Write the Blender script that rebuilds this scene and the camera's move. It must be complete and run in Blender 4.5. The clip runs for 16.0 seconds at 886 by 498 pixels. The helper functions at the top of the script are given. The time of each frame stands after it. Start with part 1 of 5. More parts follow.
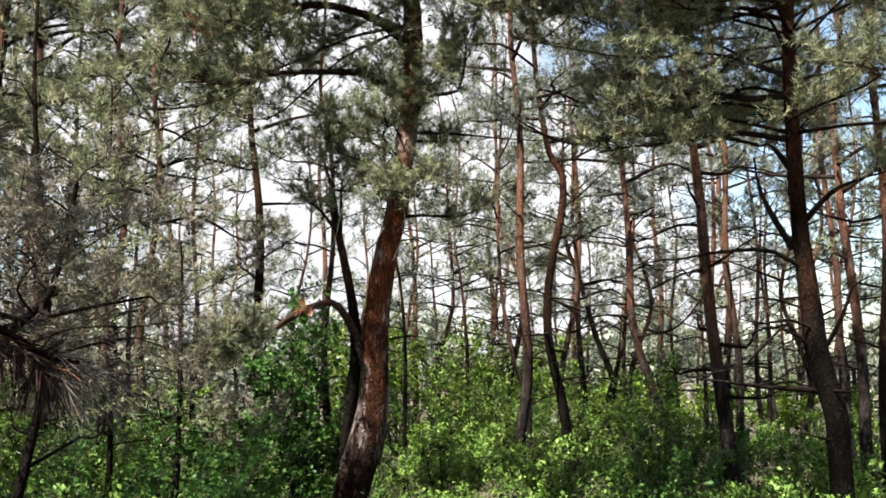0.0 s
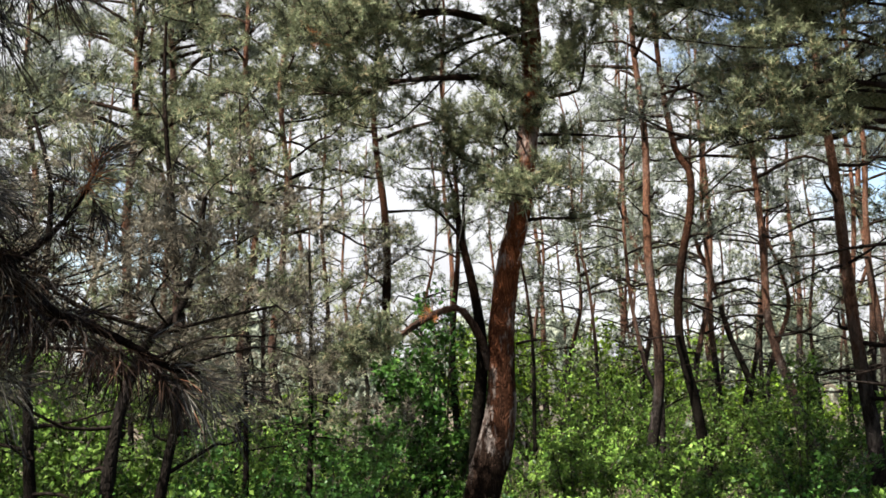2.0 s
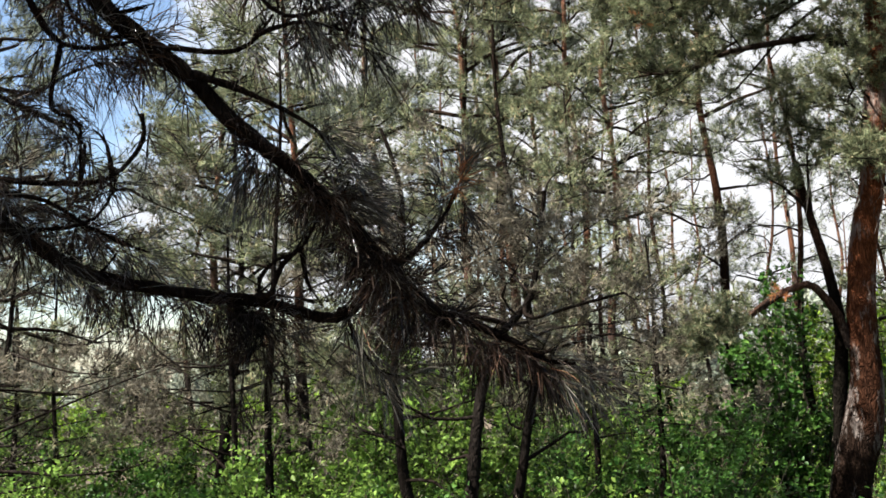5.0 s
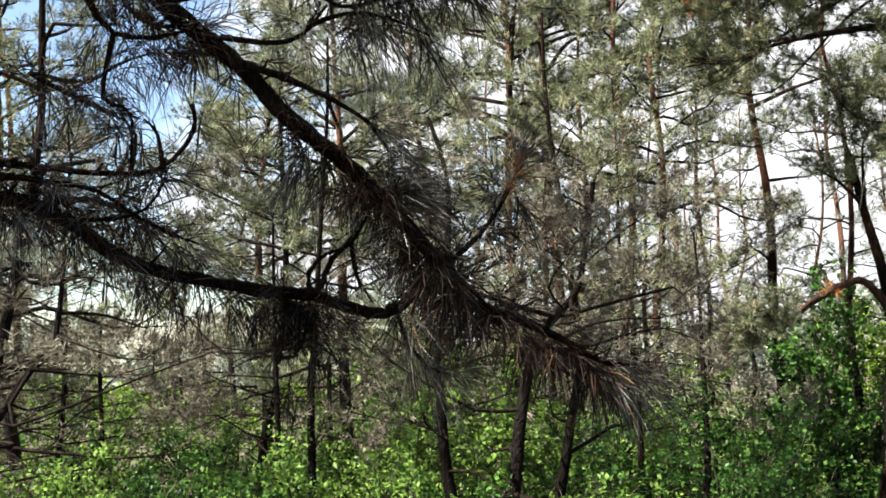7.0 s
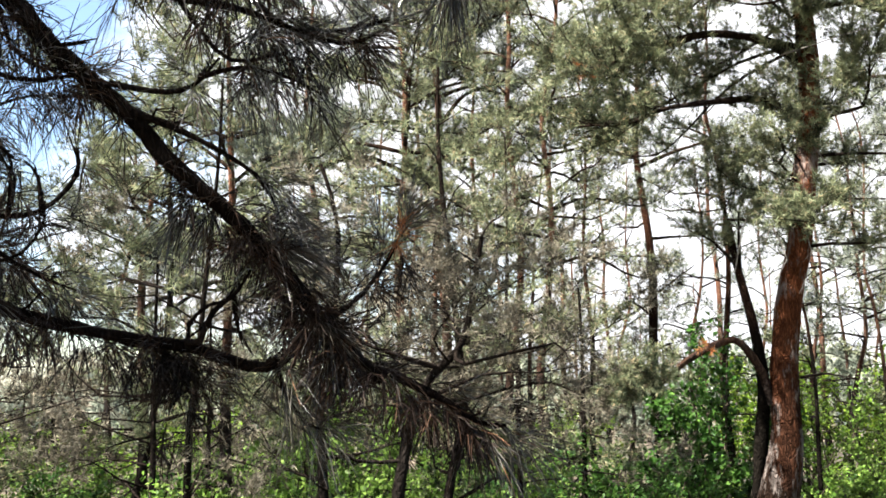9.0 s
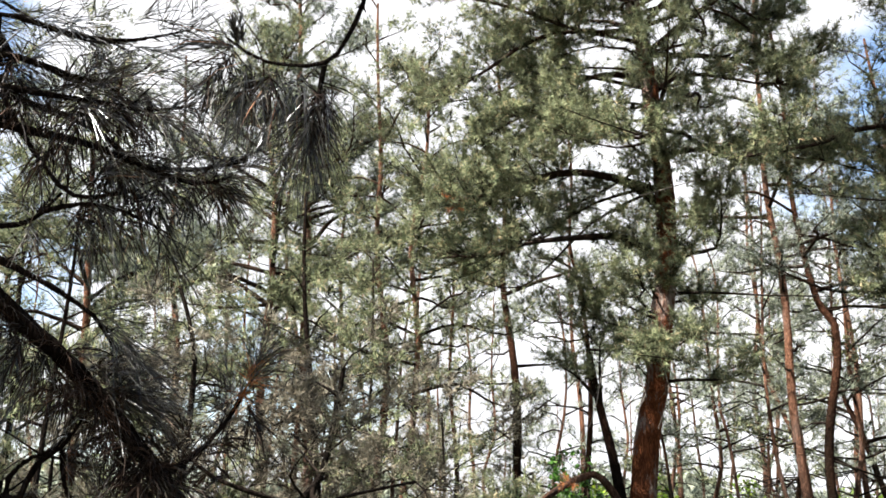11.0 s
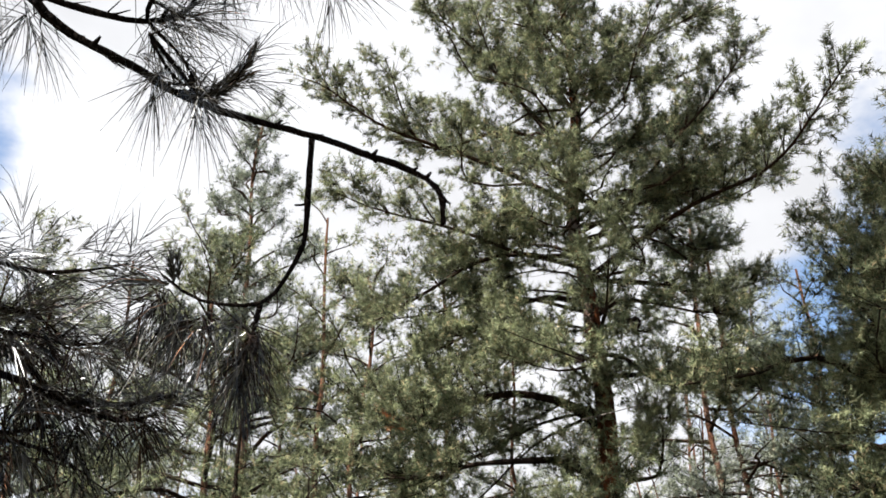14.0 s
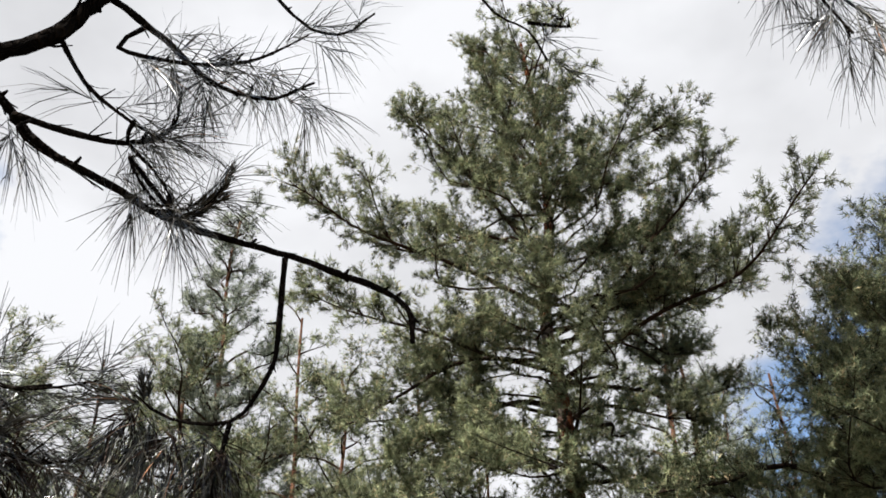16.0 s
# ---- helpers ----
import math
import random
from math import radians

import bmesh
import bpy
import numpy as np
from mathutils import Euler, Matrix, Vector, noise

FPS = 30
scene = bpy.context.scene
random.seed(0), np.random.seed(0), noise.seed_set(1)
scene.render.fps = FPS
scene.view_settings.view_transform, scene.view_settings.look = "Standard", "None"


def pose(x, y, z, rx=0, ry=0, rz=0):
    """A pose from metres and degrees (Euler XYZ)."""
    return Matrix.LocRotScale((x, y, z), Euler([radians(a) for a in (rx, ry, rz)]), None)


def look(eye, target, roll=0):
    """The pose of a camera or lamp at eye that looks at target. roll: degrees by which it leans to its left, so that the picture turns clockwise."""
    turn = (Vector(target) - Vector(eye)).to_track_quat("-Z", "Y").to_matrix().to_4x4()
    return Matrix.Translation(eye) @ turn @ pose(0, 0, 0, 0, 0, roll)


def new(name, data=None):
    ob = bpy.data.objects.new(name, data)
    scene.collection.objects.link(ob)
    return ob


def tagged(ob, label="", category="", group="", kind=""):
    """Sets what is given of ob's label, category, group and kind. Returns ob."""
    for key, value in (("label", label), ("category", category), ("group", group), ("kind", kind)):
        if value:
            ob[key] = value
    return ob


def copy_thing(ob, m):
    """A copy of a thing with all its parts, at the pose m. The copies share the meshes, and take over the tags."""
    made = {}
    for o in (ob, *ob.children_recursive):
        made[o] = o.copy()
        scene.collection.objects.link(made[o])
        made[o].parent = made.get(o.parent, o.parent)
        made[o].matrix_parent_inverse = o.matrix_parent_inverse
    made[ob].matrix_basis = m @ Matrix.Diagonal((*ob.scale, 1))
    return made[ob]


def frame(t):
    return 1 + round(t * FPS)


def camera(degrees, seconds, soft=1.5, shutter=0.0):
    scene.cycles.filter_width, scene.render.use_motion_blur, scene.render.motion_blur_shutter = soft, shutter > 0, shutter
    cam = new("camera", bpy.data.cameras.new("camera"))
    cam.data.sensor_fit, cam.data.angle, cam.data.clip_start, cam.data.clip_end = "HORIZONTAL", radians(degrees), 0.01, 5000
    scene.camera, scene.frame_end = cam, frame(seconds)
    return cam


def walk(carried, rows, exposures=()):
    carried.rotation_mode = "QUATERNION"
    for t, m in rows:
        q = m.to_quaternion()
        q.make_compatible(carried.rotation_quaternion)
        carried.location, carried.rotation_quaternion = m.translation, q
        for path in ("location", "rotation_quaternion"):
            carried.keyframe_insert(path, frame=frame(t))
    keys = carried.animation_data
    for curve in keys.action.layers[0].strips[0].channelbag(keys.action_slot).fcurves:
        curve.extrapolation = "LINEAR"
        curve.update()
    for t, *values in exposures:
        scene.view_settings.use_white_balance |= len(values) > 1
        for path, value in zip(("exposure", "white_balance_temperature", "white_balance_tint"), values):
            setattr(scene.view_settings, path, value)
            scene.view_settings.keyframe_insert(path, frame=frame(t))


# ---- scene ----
cam = camera(47.29, 16.0, soft=1.7)
PATH = [
    (0.0, pose(-0.000, 0.000, 1.600, 96.00, 0.00, 0.00)),
    (0.5, pose(0.006, -0.000, 1.596, 96.19, -0.09, 1.23)),
    (1.0, pose(0.010, 0.007, 1.598, 96.00, 0.01, 2.96)),
    (1.5, pose(0.019, 0.027, 1.601, 95.99, 0.51, 5.55)),
    (2.0, pose(0.025, 0.043, 1.605, 96.28, 0.79, 7.32)),
    (2.5, pose(0.036, 0.057, 1.600, 96.13, 1.54, 10.61)),
    (3.0, pose(0.015, 0.037, 1.599, 96.23, 1.93, 15.00)),
    (3.5, pose(0.009, 0.038, 1.608, 96.08, 1.90, 17.27)),
    (4.0, pose(-0.011, 0.030, 1.603, 96.12, 2.15, 19.91)),
    (4.5, pose(-0.040, 0.037, 1.605, 96.02, 2.76, 23.02)),
    (5.0, pose(-0.052, 0.030, 1.611, 96.14, 2.94, 25.95)),
    (5.2, pose(-0.053, 0.027, 1.615, 96.17, 3.08, 27.07)),
    (7.3, pose(-0.087, 0.055, 1.636, 95.39, 1.80, 28.17)),
    (7.5, pose(-0.085, 0.055, 1.635, 95.21, 1.48, 27.33)),
    (8.0, pose(-0.079, 0.048, 1.639, 95.17, 0.82, 24.81)),
    (8.5, pose(-0.075, 0.040, 1.649, 95.54, 0.24, 23.36)),
    (9.0, pose(-0.062, 0.038, 1.660, 97.86, 0.38, 21.87)),
    (9.5, pose(-0.063, 0.060, 1.679, 99.93, -0.35, 19.62)),
    (10.0, pose(-0.049, 0.061, 1.701, 101.34, -0.71, 17.18)),
    (10.2, pose(-0.060, 0.078, 1.711, 102.04, -0.77, 16.31)),
    (12.3, pose(-0.033, 0.096, 1.741, 109.37, 0.51, 12.59)),
    (12.5, pose(-0.033, 0.096, 1.747, 110.38, -0.18, 12.17)),
    (13.0, pose(-0.033, 0.097, 1.771, 112.85, -0.41, 12.18)),
    (13.5, pose(-0.035, 0.098, 1.791, 114.66, -0.98, 11.47)),
    (14.0, pose(-0.034, 0.094, 1.795, 116.42, -0.53, 10.78)),
    (14.5, pose(-0.014, 0.058, 1.807, 118.20, -0.01, 10.76)),
    (15.0, pose(-0.009, 0.038, 1.806, 119.71, 0.21, 10.28)),
    (15.5, pose(-0.006, 0.030, 1.803, 120.99, -0.03, 9.72)),
    (16.0, pose(-0.013, 0.042, 1.811, 121.98, -0.35, 9.31)),
]
walk(cam, PATH, [(0.0, 1.99), (3.6, 1.78), (5.2, 1.9), (7.3, 2.26), (9.0, 2.46), (10.2, 2.38), (12.5, 1.96), (14.0, 1.84), (16.0, 1.57)])

# ---- light ----
SUN_AZ, SUN_EL = 141.0, 53.0
world = bpy.data.worlds.new("world")
scene.world = world
world.use_nodes = True
wn, wl = world.node_tree.nodes, world.node_tree.links
wn.clear()
w_out = wn.new("ShaderNodeOutputWorld")
w_sky = wn.new("ShaderNodeTexSky")
w_sky.sky_type, w_sky.sun_disc = "NISHITA", False
w_sky.sun_elevation, w_sky.sun_rotation = radians(SUN_EL), radians(-SUN_AZ)
w_sky.air_density, w_sky.dust_density = 1.0, 0.6
w_bg = wn.new("ShaderNodeBackground")
w_bg.inputs[1].default_value = 0.065
w_cloud = wn.new("ShaderNodeBackground")
w_cloud.inputs[0].default_value = (0.975, 0.985, 1.02, 1)
w_lump = wn.new("ShaderNodeTexNoise")
w_lump.inputs["Scale"].default_value, w_lump.inputs["Detail"].default_value = 3.4, 5.0
w_glow = wn.new("ShaderNodeMapRange")
w_glow.inputs[1].default_value, w_glow.inputs[2].default_value = 0.34, 0.60
w_glow.inputs[3].default_value, w_glow.inputs[4].default_value = 0.25, 0.33
w_tc = wn.new("ShaderNodeTexCoord")
w_map = wn.new("ShaderNodeMapping")
w_map.inputs["Location"].default_value = (0.35, 0.2, 0.1)
w_map.inputs["Scale"].default_value = (1.0, 1.0, 1.7)
w_noise = wn.new("ShaderNodeTexNoise")
w_noise.inputs["Scale"].default_value = 2.3
w_noise.inputs["Detail"].default_value = 7.0
w_noise.inputs["Roughness"].default_value = 0.55
w_sep = wn.new("ShaderNodeSeparateXYZ")
w_grad = wn.new("ShaderNodeMath")
w_grad.operation = "MULTIPLY_ADD"
w_grad.inputs[1].default_value = -0.95
w_off = wn.new("ShaderNodeMath")
w_off.operation, w_off.inputs[1].default_value = "ADD", 0.15
w_sq = wn.new("ShaderNodeMath")
w_sq.operation, w_sq.inputs[1].default_value = "POWER", 2.0
w_abs = wn.new("ShaderNodeMath")
w_abs.operation = "ABSOLUTE"
w_ramp = wn.new("ShaderNodeValToRGB")
w_ramp.color_ramp.elements[0].position, w_ramp.color_ramp.elements[1].position = 0.30, 0.38
w_mix = wn.new("ShaderNodeMixShader")
wl.new(w_tc.outputs["Generated"], w_map.inputs[0])
wl.new(w_map.outputs[0], w_noise.inputs["Vector"])
wl.new(w_map.outputs[0], w_lump.inputs["Vector"])
wl.new(w_lump.outputs["Fac"], w_glow.inputs[0])
wl.new(w_glow.outputs[0], w_cloud.inputs[1])
wl.new(w_tc.outputs["Generated"], w_sep.inputs[0])
wl.new(w_sep.outputs["X"], w_off.inputs[0])
wl.new(w_off.outputs[0], w_abs.inputs[0])
wl.new(w_abs.outputs[0], w_sq.inputs[0])
wl.new(w_sq.outputs[0], w_grad.inputs[0])
wl.new(w_noise.outputs["Fac"], w_grad.inputs[2])
wl.new(w_grad.outputs[0], w_ramp.inputs[0])
wl.new(w_ramp.outputs[0], w_mix.inputs[0])
wl.new(w_sky.outputs[0], w_bg.inputs[0])
wl.new(w_bg.outputs[0], w_mix.inputs[1])
wl.new(w_cloud.outputs[0], w_mix.inputs[2])
wl.new(w_mix.outputs[0], w_out.inputs[0])

sun = new("sun", bpy.data.lights.new("sun", "SUN"))
sun.data.energy, sun.data.angle, sun.data.color = 5.0, radians(0.53), (1.0, 0.97, 0.92)
sa, se = radians(SUN_AZ), radians(SUN_EL)
sun.matrix_world = look((0, 0, 0), (math.sin(sa) * math.cos(se), -math.cos(sa) * math.cos(se), -math.sin(se)))


# ---- materials ----
def material(name):
    m = bpy.data.materials.new(name)
    m.use_nodes = True
    n = m.node_tree.nodes
    return m, n, m.node_tree.links, n["Principled BSDF"], n["Material Output"]


def ramp(n, stops):
    r = n.new("ShaderNodeValToRGB")
    while len(r.color_ramp.elements) < len(stops):
        r.color_ramp.elements.new(0.5)
    for e, (p, c) in zip(r.color_ramp.elements, stops):
        e.position, e.color = p, (*c, 1)
    return r


def leafy(name, stops, patch, through_light, rough=0.5, scale=1.4, gloss=0.05, tuft=9.0):
    """Needles or leaves: a colour for each island, patches of another tone, light let through."""
    m, n, l, bsdf, out = material(name)
    geo, tc, tex = n.new("ShaderNodeNewGeometry"), n.new("ShaderNodeTexCoord"), n.new("ShaderNodeTexNoise")
    r = ramp(n, stops)
    l.new(geo.outputs["Random Per Island"], r.inputs[0])
    tex.inputs["Scale"].default_value, tex.inputs["Detail"].default_value = scale, 3
    l.new(tc.outputs["Object"], tex.inputs["Vector"])
    f = n.new("ShaderNodeMapRange")
    f.inputs[1].default_value, f.inputs[2].default_value, f.inputs[4].default_value = 0.42, 0.68, 0.75
    l.new(tex.outputs["Fac"], f.inputs[0])
    mix = n.new("ShaderNodeMix")
    mix.data_type = "RGBA"
    l.new(f.outputs[0], mix.inputs["Factor"])
    l.new(r.outputs[0], mix.inputs["A"])
    mix.inputs["B"].default_value = (*patch, 1)
    bsdf.inputs["Roughness"].default_value = rough
    bsdf.inputs["Specular IOR Level"].default_value = gloss
    # Random dark and light tufts, standing in for shade and sun flecks
    fleck = n.new("ShaderNodeTexNoise")
    fleck.inputs["Scale"].default_value, fleck.inputs["Detail"].default_value = tuft, 2
    l.new(tc.outputs["Object"], fleck.inputs["Vector"])
    tone = n.new("ShaderNodeMapRange")
    tone.inputs[1].default_value, tone.inputs[2].default_value = 0.34, 0.66
    tone.inputs[3].default_value, tone.inputs[4].default_value = 0.16, 1.75
    l.new(fleck.outputs["Fac"], tone.inputs[0])
    tint = n.new("ShaderNodeMix")
    tint.data_type, tint.blend_type, tint.inputs["Factor"].default_value = "RGBA", "MULTIPLY", 1.0
    l.new(mix.outputs["Result"], tint.inputs["A"])
    l.new(tone.outputs[0], tint.inputs["B"])
    l.new(tint.outputs["Result"], bsdf.inputs["Base Color"])
    tr = n.new("ShaderNodeBsdfTranslucent")
    l.new(tint.outputs["Result"], tr.inputs[0])
    ms = n.new("ShaderNodeMixShader")
    ms.inputs[0].default_value = through_light
    l.new(bsdf.outputs[0], ms.inputs[1])
    l.new(tr.outputs[0], ms.inputs[2])
    l.new(ms.outputs[0], out.inputs[0])
    return m


def bark(name, low, high, z0, z1, plate=28.0, depth=0.6, dark=0.4, flake=0.25, pale=4.0):
    """Pine bark: grey-brown furrowed plates low on the stem, thin orange flakes above."""
    m, n, l, bsdf, out = material(name)
    tc, mp = n.new("ShaderNodeTexCoord"), n.new("ShaderNodeMapping")
    mp.inputs["Scale"].default_value = (1, 1, 0.32)
    l.new(tc.outputs["Object"], mp.inputs[0])
    vor = n.new("ShaderNodeTexVoronoi")
    vor.feature = "DISTANCE_TO_EDGE"
    vor.inputs["Scale"].default_value = plate
    fine = n.new("ShaderNodeTexNoise")
    fine.inputs["Scale"].default_value, fine.inputs["Detail"].default_value = 34.0, 6
    coarse = n.new("ShaderNodeTexNoise")
    coarse.inputs["Scale"].default_value, coarse.inputs["Detail"].default_value = 3.2, 4
    for t in (fine, coarse):
        l.new(mp.outputs[0], t.inputs["Vector"])
    warp = n.new("ShaderNodeTexNoise")
    warp.inputs["Scale"].default_value, warp.inputs["Detail"].default_value = 11.0, 3
    l.new(mp.outputs[0], warp.inputs["Vector"])
    push = n.new("ShaderNodeMix")
    push.data_type, push.inputs["Factor"].default_value = "RGBA", 0.2
    l.new(mp.outputs[0], push.inputs["A"])
    l.new(warp.outputs["Color"], push.inputs["B"])
    l.new(push.outputs["Result"], vor.inputs["Vector"])
    sep = n.new("ShaderNodeSeparateXYZ")
    l.new(tc.outputs["Object"], sep.inputs[0])
    jig = n.new("ShaderNodeMath")
    jig.operation, jig.inputs[1].default_value = "MULTIPLY_ADD", 3.2
    l.new(coarse.outputs["Fac"], jig.inputs[0])
    l.new(sep.outputs["Z"], jig.inputs[2])
    hi = n.new("ShaderNodeMapRange")
    hi.inputs[1].default_value, hi.inputs[2].default_value = z0 + 1.6, z1 + 1.6
    l.new(jig.outputs[0], hi.inputs[0])
    tone = ramp(n, [(0.25, tuple(c * 0.55 for c in low)), (0.75, tuple(c * 1.35 for c in low))])
    tone_hi = ramp(n, [(0.25, tuple(c * 0.6 for c in high)), (0.75, tuple(c * 1.3 for c in high))])
    l.new(fine.outputs["Fac"], tone.inputs[0])
    l.new(fine.outputs["Fac"], tone_hi.inputs[0])
    mix = n.new("ShaderNodeMix")
    mix.data_type = "RGBA"
    l.new(hi.outputs[0], mix.inputs["Factor"])
    l.new(tone.outputs[0], mix.inputs["A"])
    l.new(tone_hi.outputs[0], mix.inputs["B"])
    crack = n.new("ShaderNodeMapRange")
    crack.inputs[2].default_value, crack.inputs[3].default_value = 0.30, dark
    l.new(vor.outputs["Distance"], crack.inputs[0])
    mul = n.new("ShaderNodeMix")
    mul.data_type, mul.blend_type = "RGBA", "MULTIPLY"
    mul.inputs["Factor"].default_value = 1.0
    l.new(mix.outputs["Result"], mul.inputs["A"])
    l.new(crack.outputs[0], mul.inputs["B"])
    scale = n.new("ShaderNodeTexNoise")
    scale.inputs["Scale"].default_value, scale.inputs["Detail"].default_value, scale.inputs["Roughness"].default_value = 7.0, 5, 0.7
    l.new(mp.outputs[0], scale.inputs["Vector"])
    peel = n.new("ShaderNodeMapRange")
    peel.inputs[1].default_value, peel.inputs[2].default_value, peel.inputs[4].default_value = 0.51, 0.60, flake
    l.new(scale.outputs["Fac"], peel.inputs[0])
    grey = n.new("ShaderNodeMix")
    grey.data_type = "RGBA"
    mean = sum(low) / 3
    grey.inputs["B"].default_value = (mean * pale, mean * pale * 0.84, mean * pale * 0.74, 1)
    l.new(peel.outputs[0], grey.inputs["Factor"])
    l.new(mul.outputs["Result"], grey.inputs["A"])
    l.new(grey.outputs["Result"], bsdf.inputs["Base Color"])
    bsdf.inputs["Roughness"].default_value = 0.9
    bsdf.inputs["Specular IOR Level"].default_value = 0.02
    add = n.new("ShaderNodeMath")
    add.operation, add.inputs[1].default_value = "MULTIPLY_ADD", 0.35
    l.new(fine.outputs["Fac"], add.inputs[0])
    l.new(crack.outputs[0], add.inputs[2])
    bump = n.new("ShaderNodeBump")
    bump.inputs["Strength"].default_value, bump.inputs["Distance"].default_value = depth, 0.03
    l.new(add.outputs[0], bump.inputs["Height"])
    l.new(bump.outputs[0], bsdf.inputs["Normal"])
    return m


def soil(name):
    m, n, l, bsdf, out = material(name)
    tc, a, b = n.new("ShaderNodeTexCoord"), n.new("ShaderNodeTexNoise"), n.new("ShaderNodeTexNoise")
    a.inputs["Scale"].default_value, a.inputs["Detail"].default_value = 0.6, 5
    b.inputs["Scale"].default_value, b.inputs["Detail"].default_value = 22, 8
    r = ramp(n, [(0.34, (0.030, 0.042, 0.014)), (0.5, (0.075, 0.056, 0.034)), (0.66, (0.135, 0.098, 0.060))])
    mx = n.new("ShaderNodeMath")
    mx.operation, mx.inputs[1].default_value = "MULTIPLY_ADD", 0.5
    for t in (a, b):
        l.new(tc.outputs["Object"], t.inputs["Vector"])
    l.new(b.outputs["Fac"], mx.inputs[0])
    h = n.new("ShaderNodeMath")
    h.operation, h.inputs[1].default_value = "MULTIPLY", 0.5
    l.new(a.outputs["Fac"], h.inputs[0])
    l.new(h.outputs[0], mx.inputs[2])
    l.new(mx.outputs[0], r.inputs[0])
    l.new(r.outputs[0], bsdf.inputs["Base Color"])
    bsdf.inputs["Roughness"].default_value = 0.95
    bump = n.new("ShaderNodeBump")
    bump.inputs["Strength"].default_value, bump.inputs["Distance"].default_value = 0.8, 0.04
    l.new(b.outputs["Fac"], bump.inputs["Height"])
    l.new(bump.outputs[0], bsdf.inputs["Normal"])
    return m


NEEDLE = leafy("pine_needles", [(0.0, (0.020, 0.030, 0.014)), (0.35, (0.092, 0.110, 0.058)), (0.85, (0.240, 0.250, 0.142)), (1.0, (0.32, 0.22, 0.13))], (0.190, 0.205, 0.116), 0.24)
NEEDLE_BLUE = leafy("pine_needles_bluish", [(0.0, (0.026, 0.037, 0.026)), (0.4, (0.116, 0.136, 0.101)), (1.0, (0.282, 0.290, 0.215))], (0.220, 0.232, 0.170), 0.24)
NEEDLE_RED = leafy("withered_red_needles", [(0.0, (0.16, 0.06, 0.025)), (0.6, (0.34, 0.13, 0.05)), (1.0, (0.42, 0.22, 0.09))], (0.30, 0.12, 0.05), 0.15)
NEEDLE_DRY = leafy("pine_needles_greyish", [(0.0, (0.034, 0.027, 0.019)), (0.5, (0.110, 0.096, 0.069)), (1.0, (0.270, 0.228, 0.170))], (0.152, 0.137, 0.101), 0.22)
# Near-black tones stand in for shade, the pale stops for sunlit glints
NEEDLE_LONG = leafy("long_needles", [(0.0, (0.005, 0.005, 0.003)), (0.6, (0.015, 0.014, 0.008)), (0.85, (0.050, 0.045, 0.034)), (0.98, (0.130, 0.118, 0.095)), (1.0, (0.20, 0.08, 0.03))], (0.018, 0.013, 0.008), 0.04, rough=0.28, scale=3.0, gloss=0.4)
# Dead brown, darkened further in place of the shade among the tufts
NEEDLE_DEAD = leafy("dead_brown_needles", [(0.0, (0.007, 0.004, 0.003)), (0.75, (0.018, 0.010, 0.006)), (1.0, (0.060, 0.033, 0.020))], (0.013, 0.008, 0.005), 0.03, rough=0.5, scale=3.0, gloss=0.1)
LEAF = leafy("green_leaves", [(0.0, (0.030, 0.070, 0.012)), (0.5, (0.108, 0.196, 0.032)), (1.0, (0.225, 0.315, 0.064))], (0.145, 0.232, 0.044), 0.48, rough=0.4, scale=2.2, gloss=0.16)
LEAF_DARK = leafy("dark_green_leaves", [(0.0, (0.016, 0.048, 0.009)), (0.6, (0.042, 0.104, 0.018)), (1.0, (0.096, 0.174, 0.034))], (0.052, 0.114, 0.022), 0.40, rough=0.4, scale=2.2, gloss=0.16)
LEAF_FAR = leafy("sunlit_yellow_green_leaves", [(0.0, (0.08, 0.15, 0.015)), (0.6, (0.15, 0.24, 0.025)), (1.0, (0.22, 0.30, 0.04))], (0.13, 0.21, 0.025), 0.4, scale=0.5)
GRASS = leafy("grass_blades", [(0.0, (0.045, 0.09, 0.015)), (0.7, (0.09, 0.15, 0.03)), (1.0, (0.18, 0.16, 0.07))], (0.11, 0.12, 0.04), 0.3, scale=0.8)
BARK = bark("pine_bark", (0.024, 0.019, 0.016), (0.190, 0.092, 0.056), 1.3, 3.4, plate=46.0, pale=6.0)
# Low tone: grey-brown lower bark, darkened further for the shade at the base
BARK_MAIN = bark("pine_bark_reddish", (0.022, 0.013, 0.009), (0.150, 0.050, 0.021), 0.9, 2.5, plate=46.0, depth=0.8, flake=0.8, pale=13.0)
# Low tone holds the shade on the bent trunk and the second stem
BARK_BENT = bark("dark_reddish_pine_bark", (0.010, 0.008, 0.006), (0.058, 0.026, 0.015), 2.0, 3.2, plate=44.0, flake=0.06)
BARK_DARK = bark("dark_pine_bark", (0.013, 0.010, 0.008), (0.032, 0.019, 0.012), 2.0, 6.0, plate=50.0, flake=0.12)
BARK_LIMB = bark("branch_bark", (0.018, 0.013, 0.010), (0.055, 0.032, 0.020), 3.0, 7.0, plate=40.0, depth=0.4)
# Bark toned almost black, with the shade on the overhead branches put into it
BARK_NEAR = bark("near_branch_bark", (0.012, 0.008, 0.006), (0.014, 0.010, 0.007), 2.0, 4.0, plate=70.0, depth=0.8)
TWIG_PALE = bark("weathered_dead_twig", (0.24, 0.21, 0.18), (0.26, 0.23, 0.20), 1.0, 4.0, plate=60.0, depth=0.2)
STEM = bark("shrub_stem_bark", (0.08, 0.066, 0.046), (0.10, 0.08, 0.05), 0.5, 2.0, plate=40.0, depth=0.3)
SOIL = soil("forest_soil")


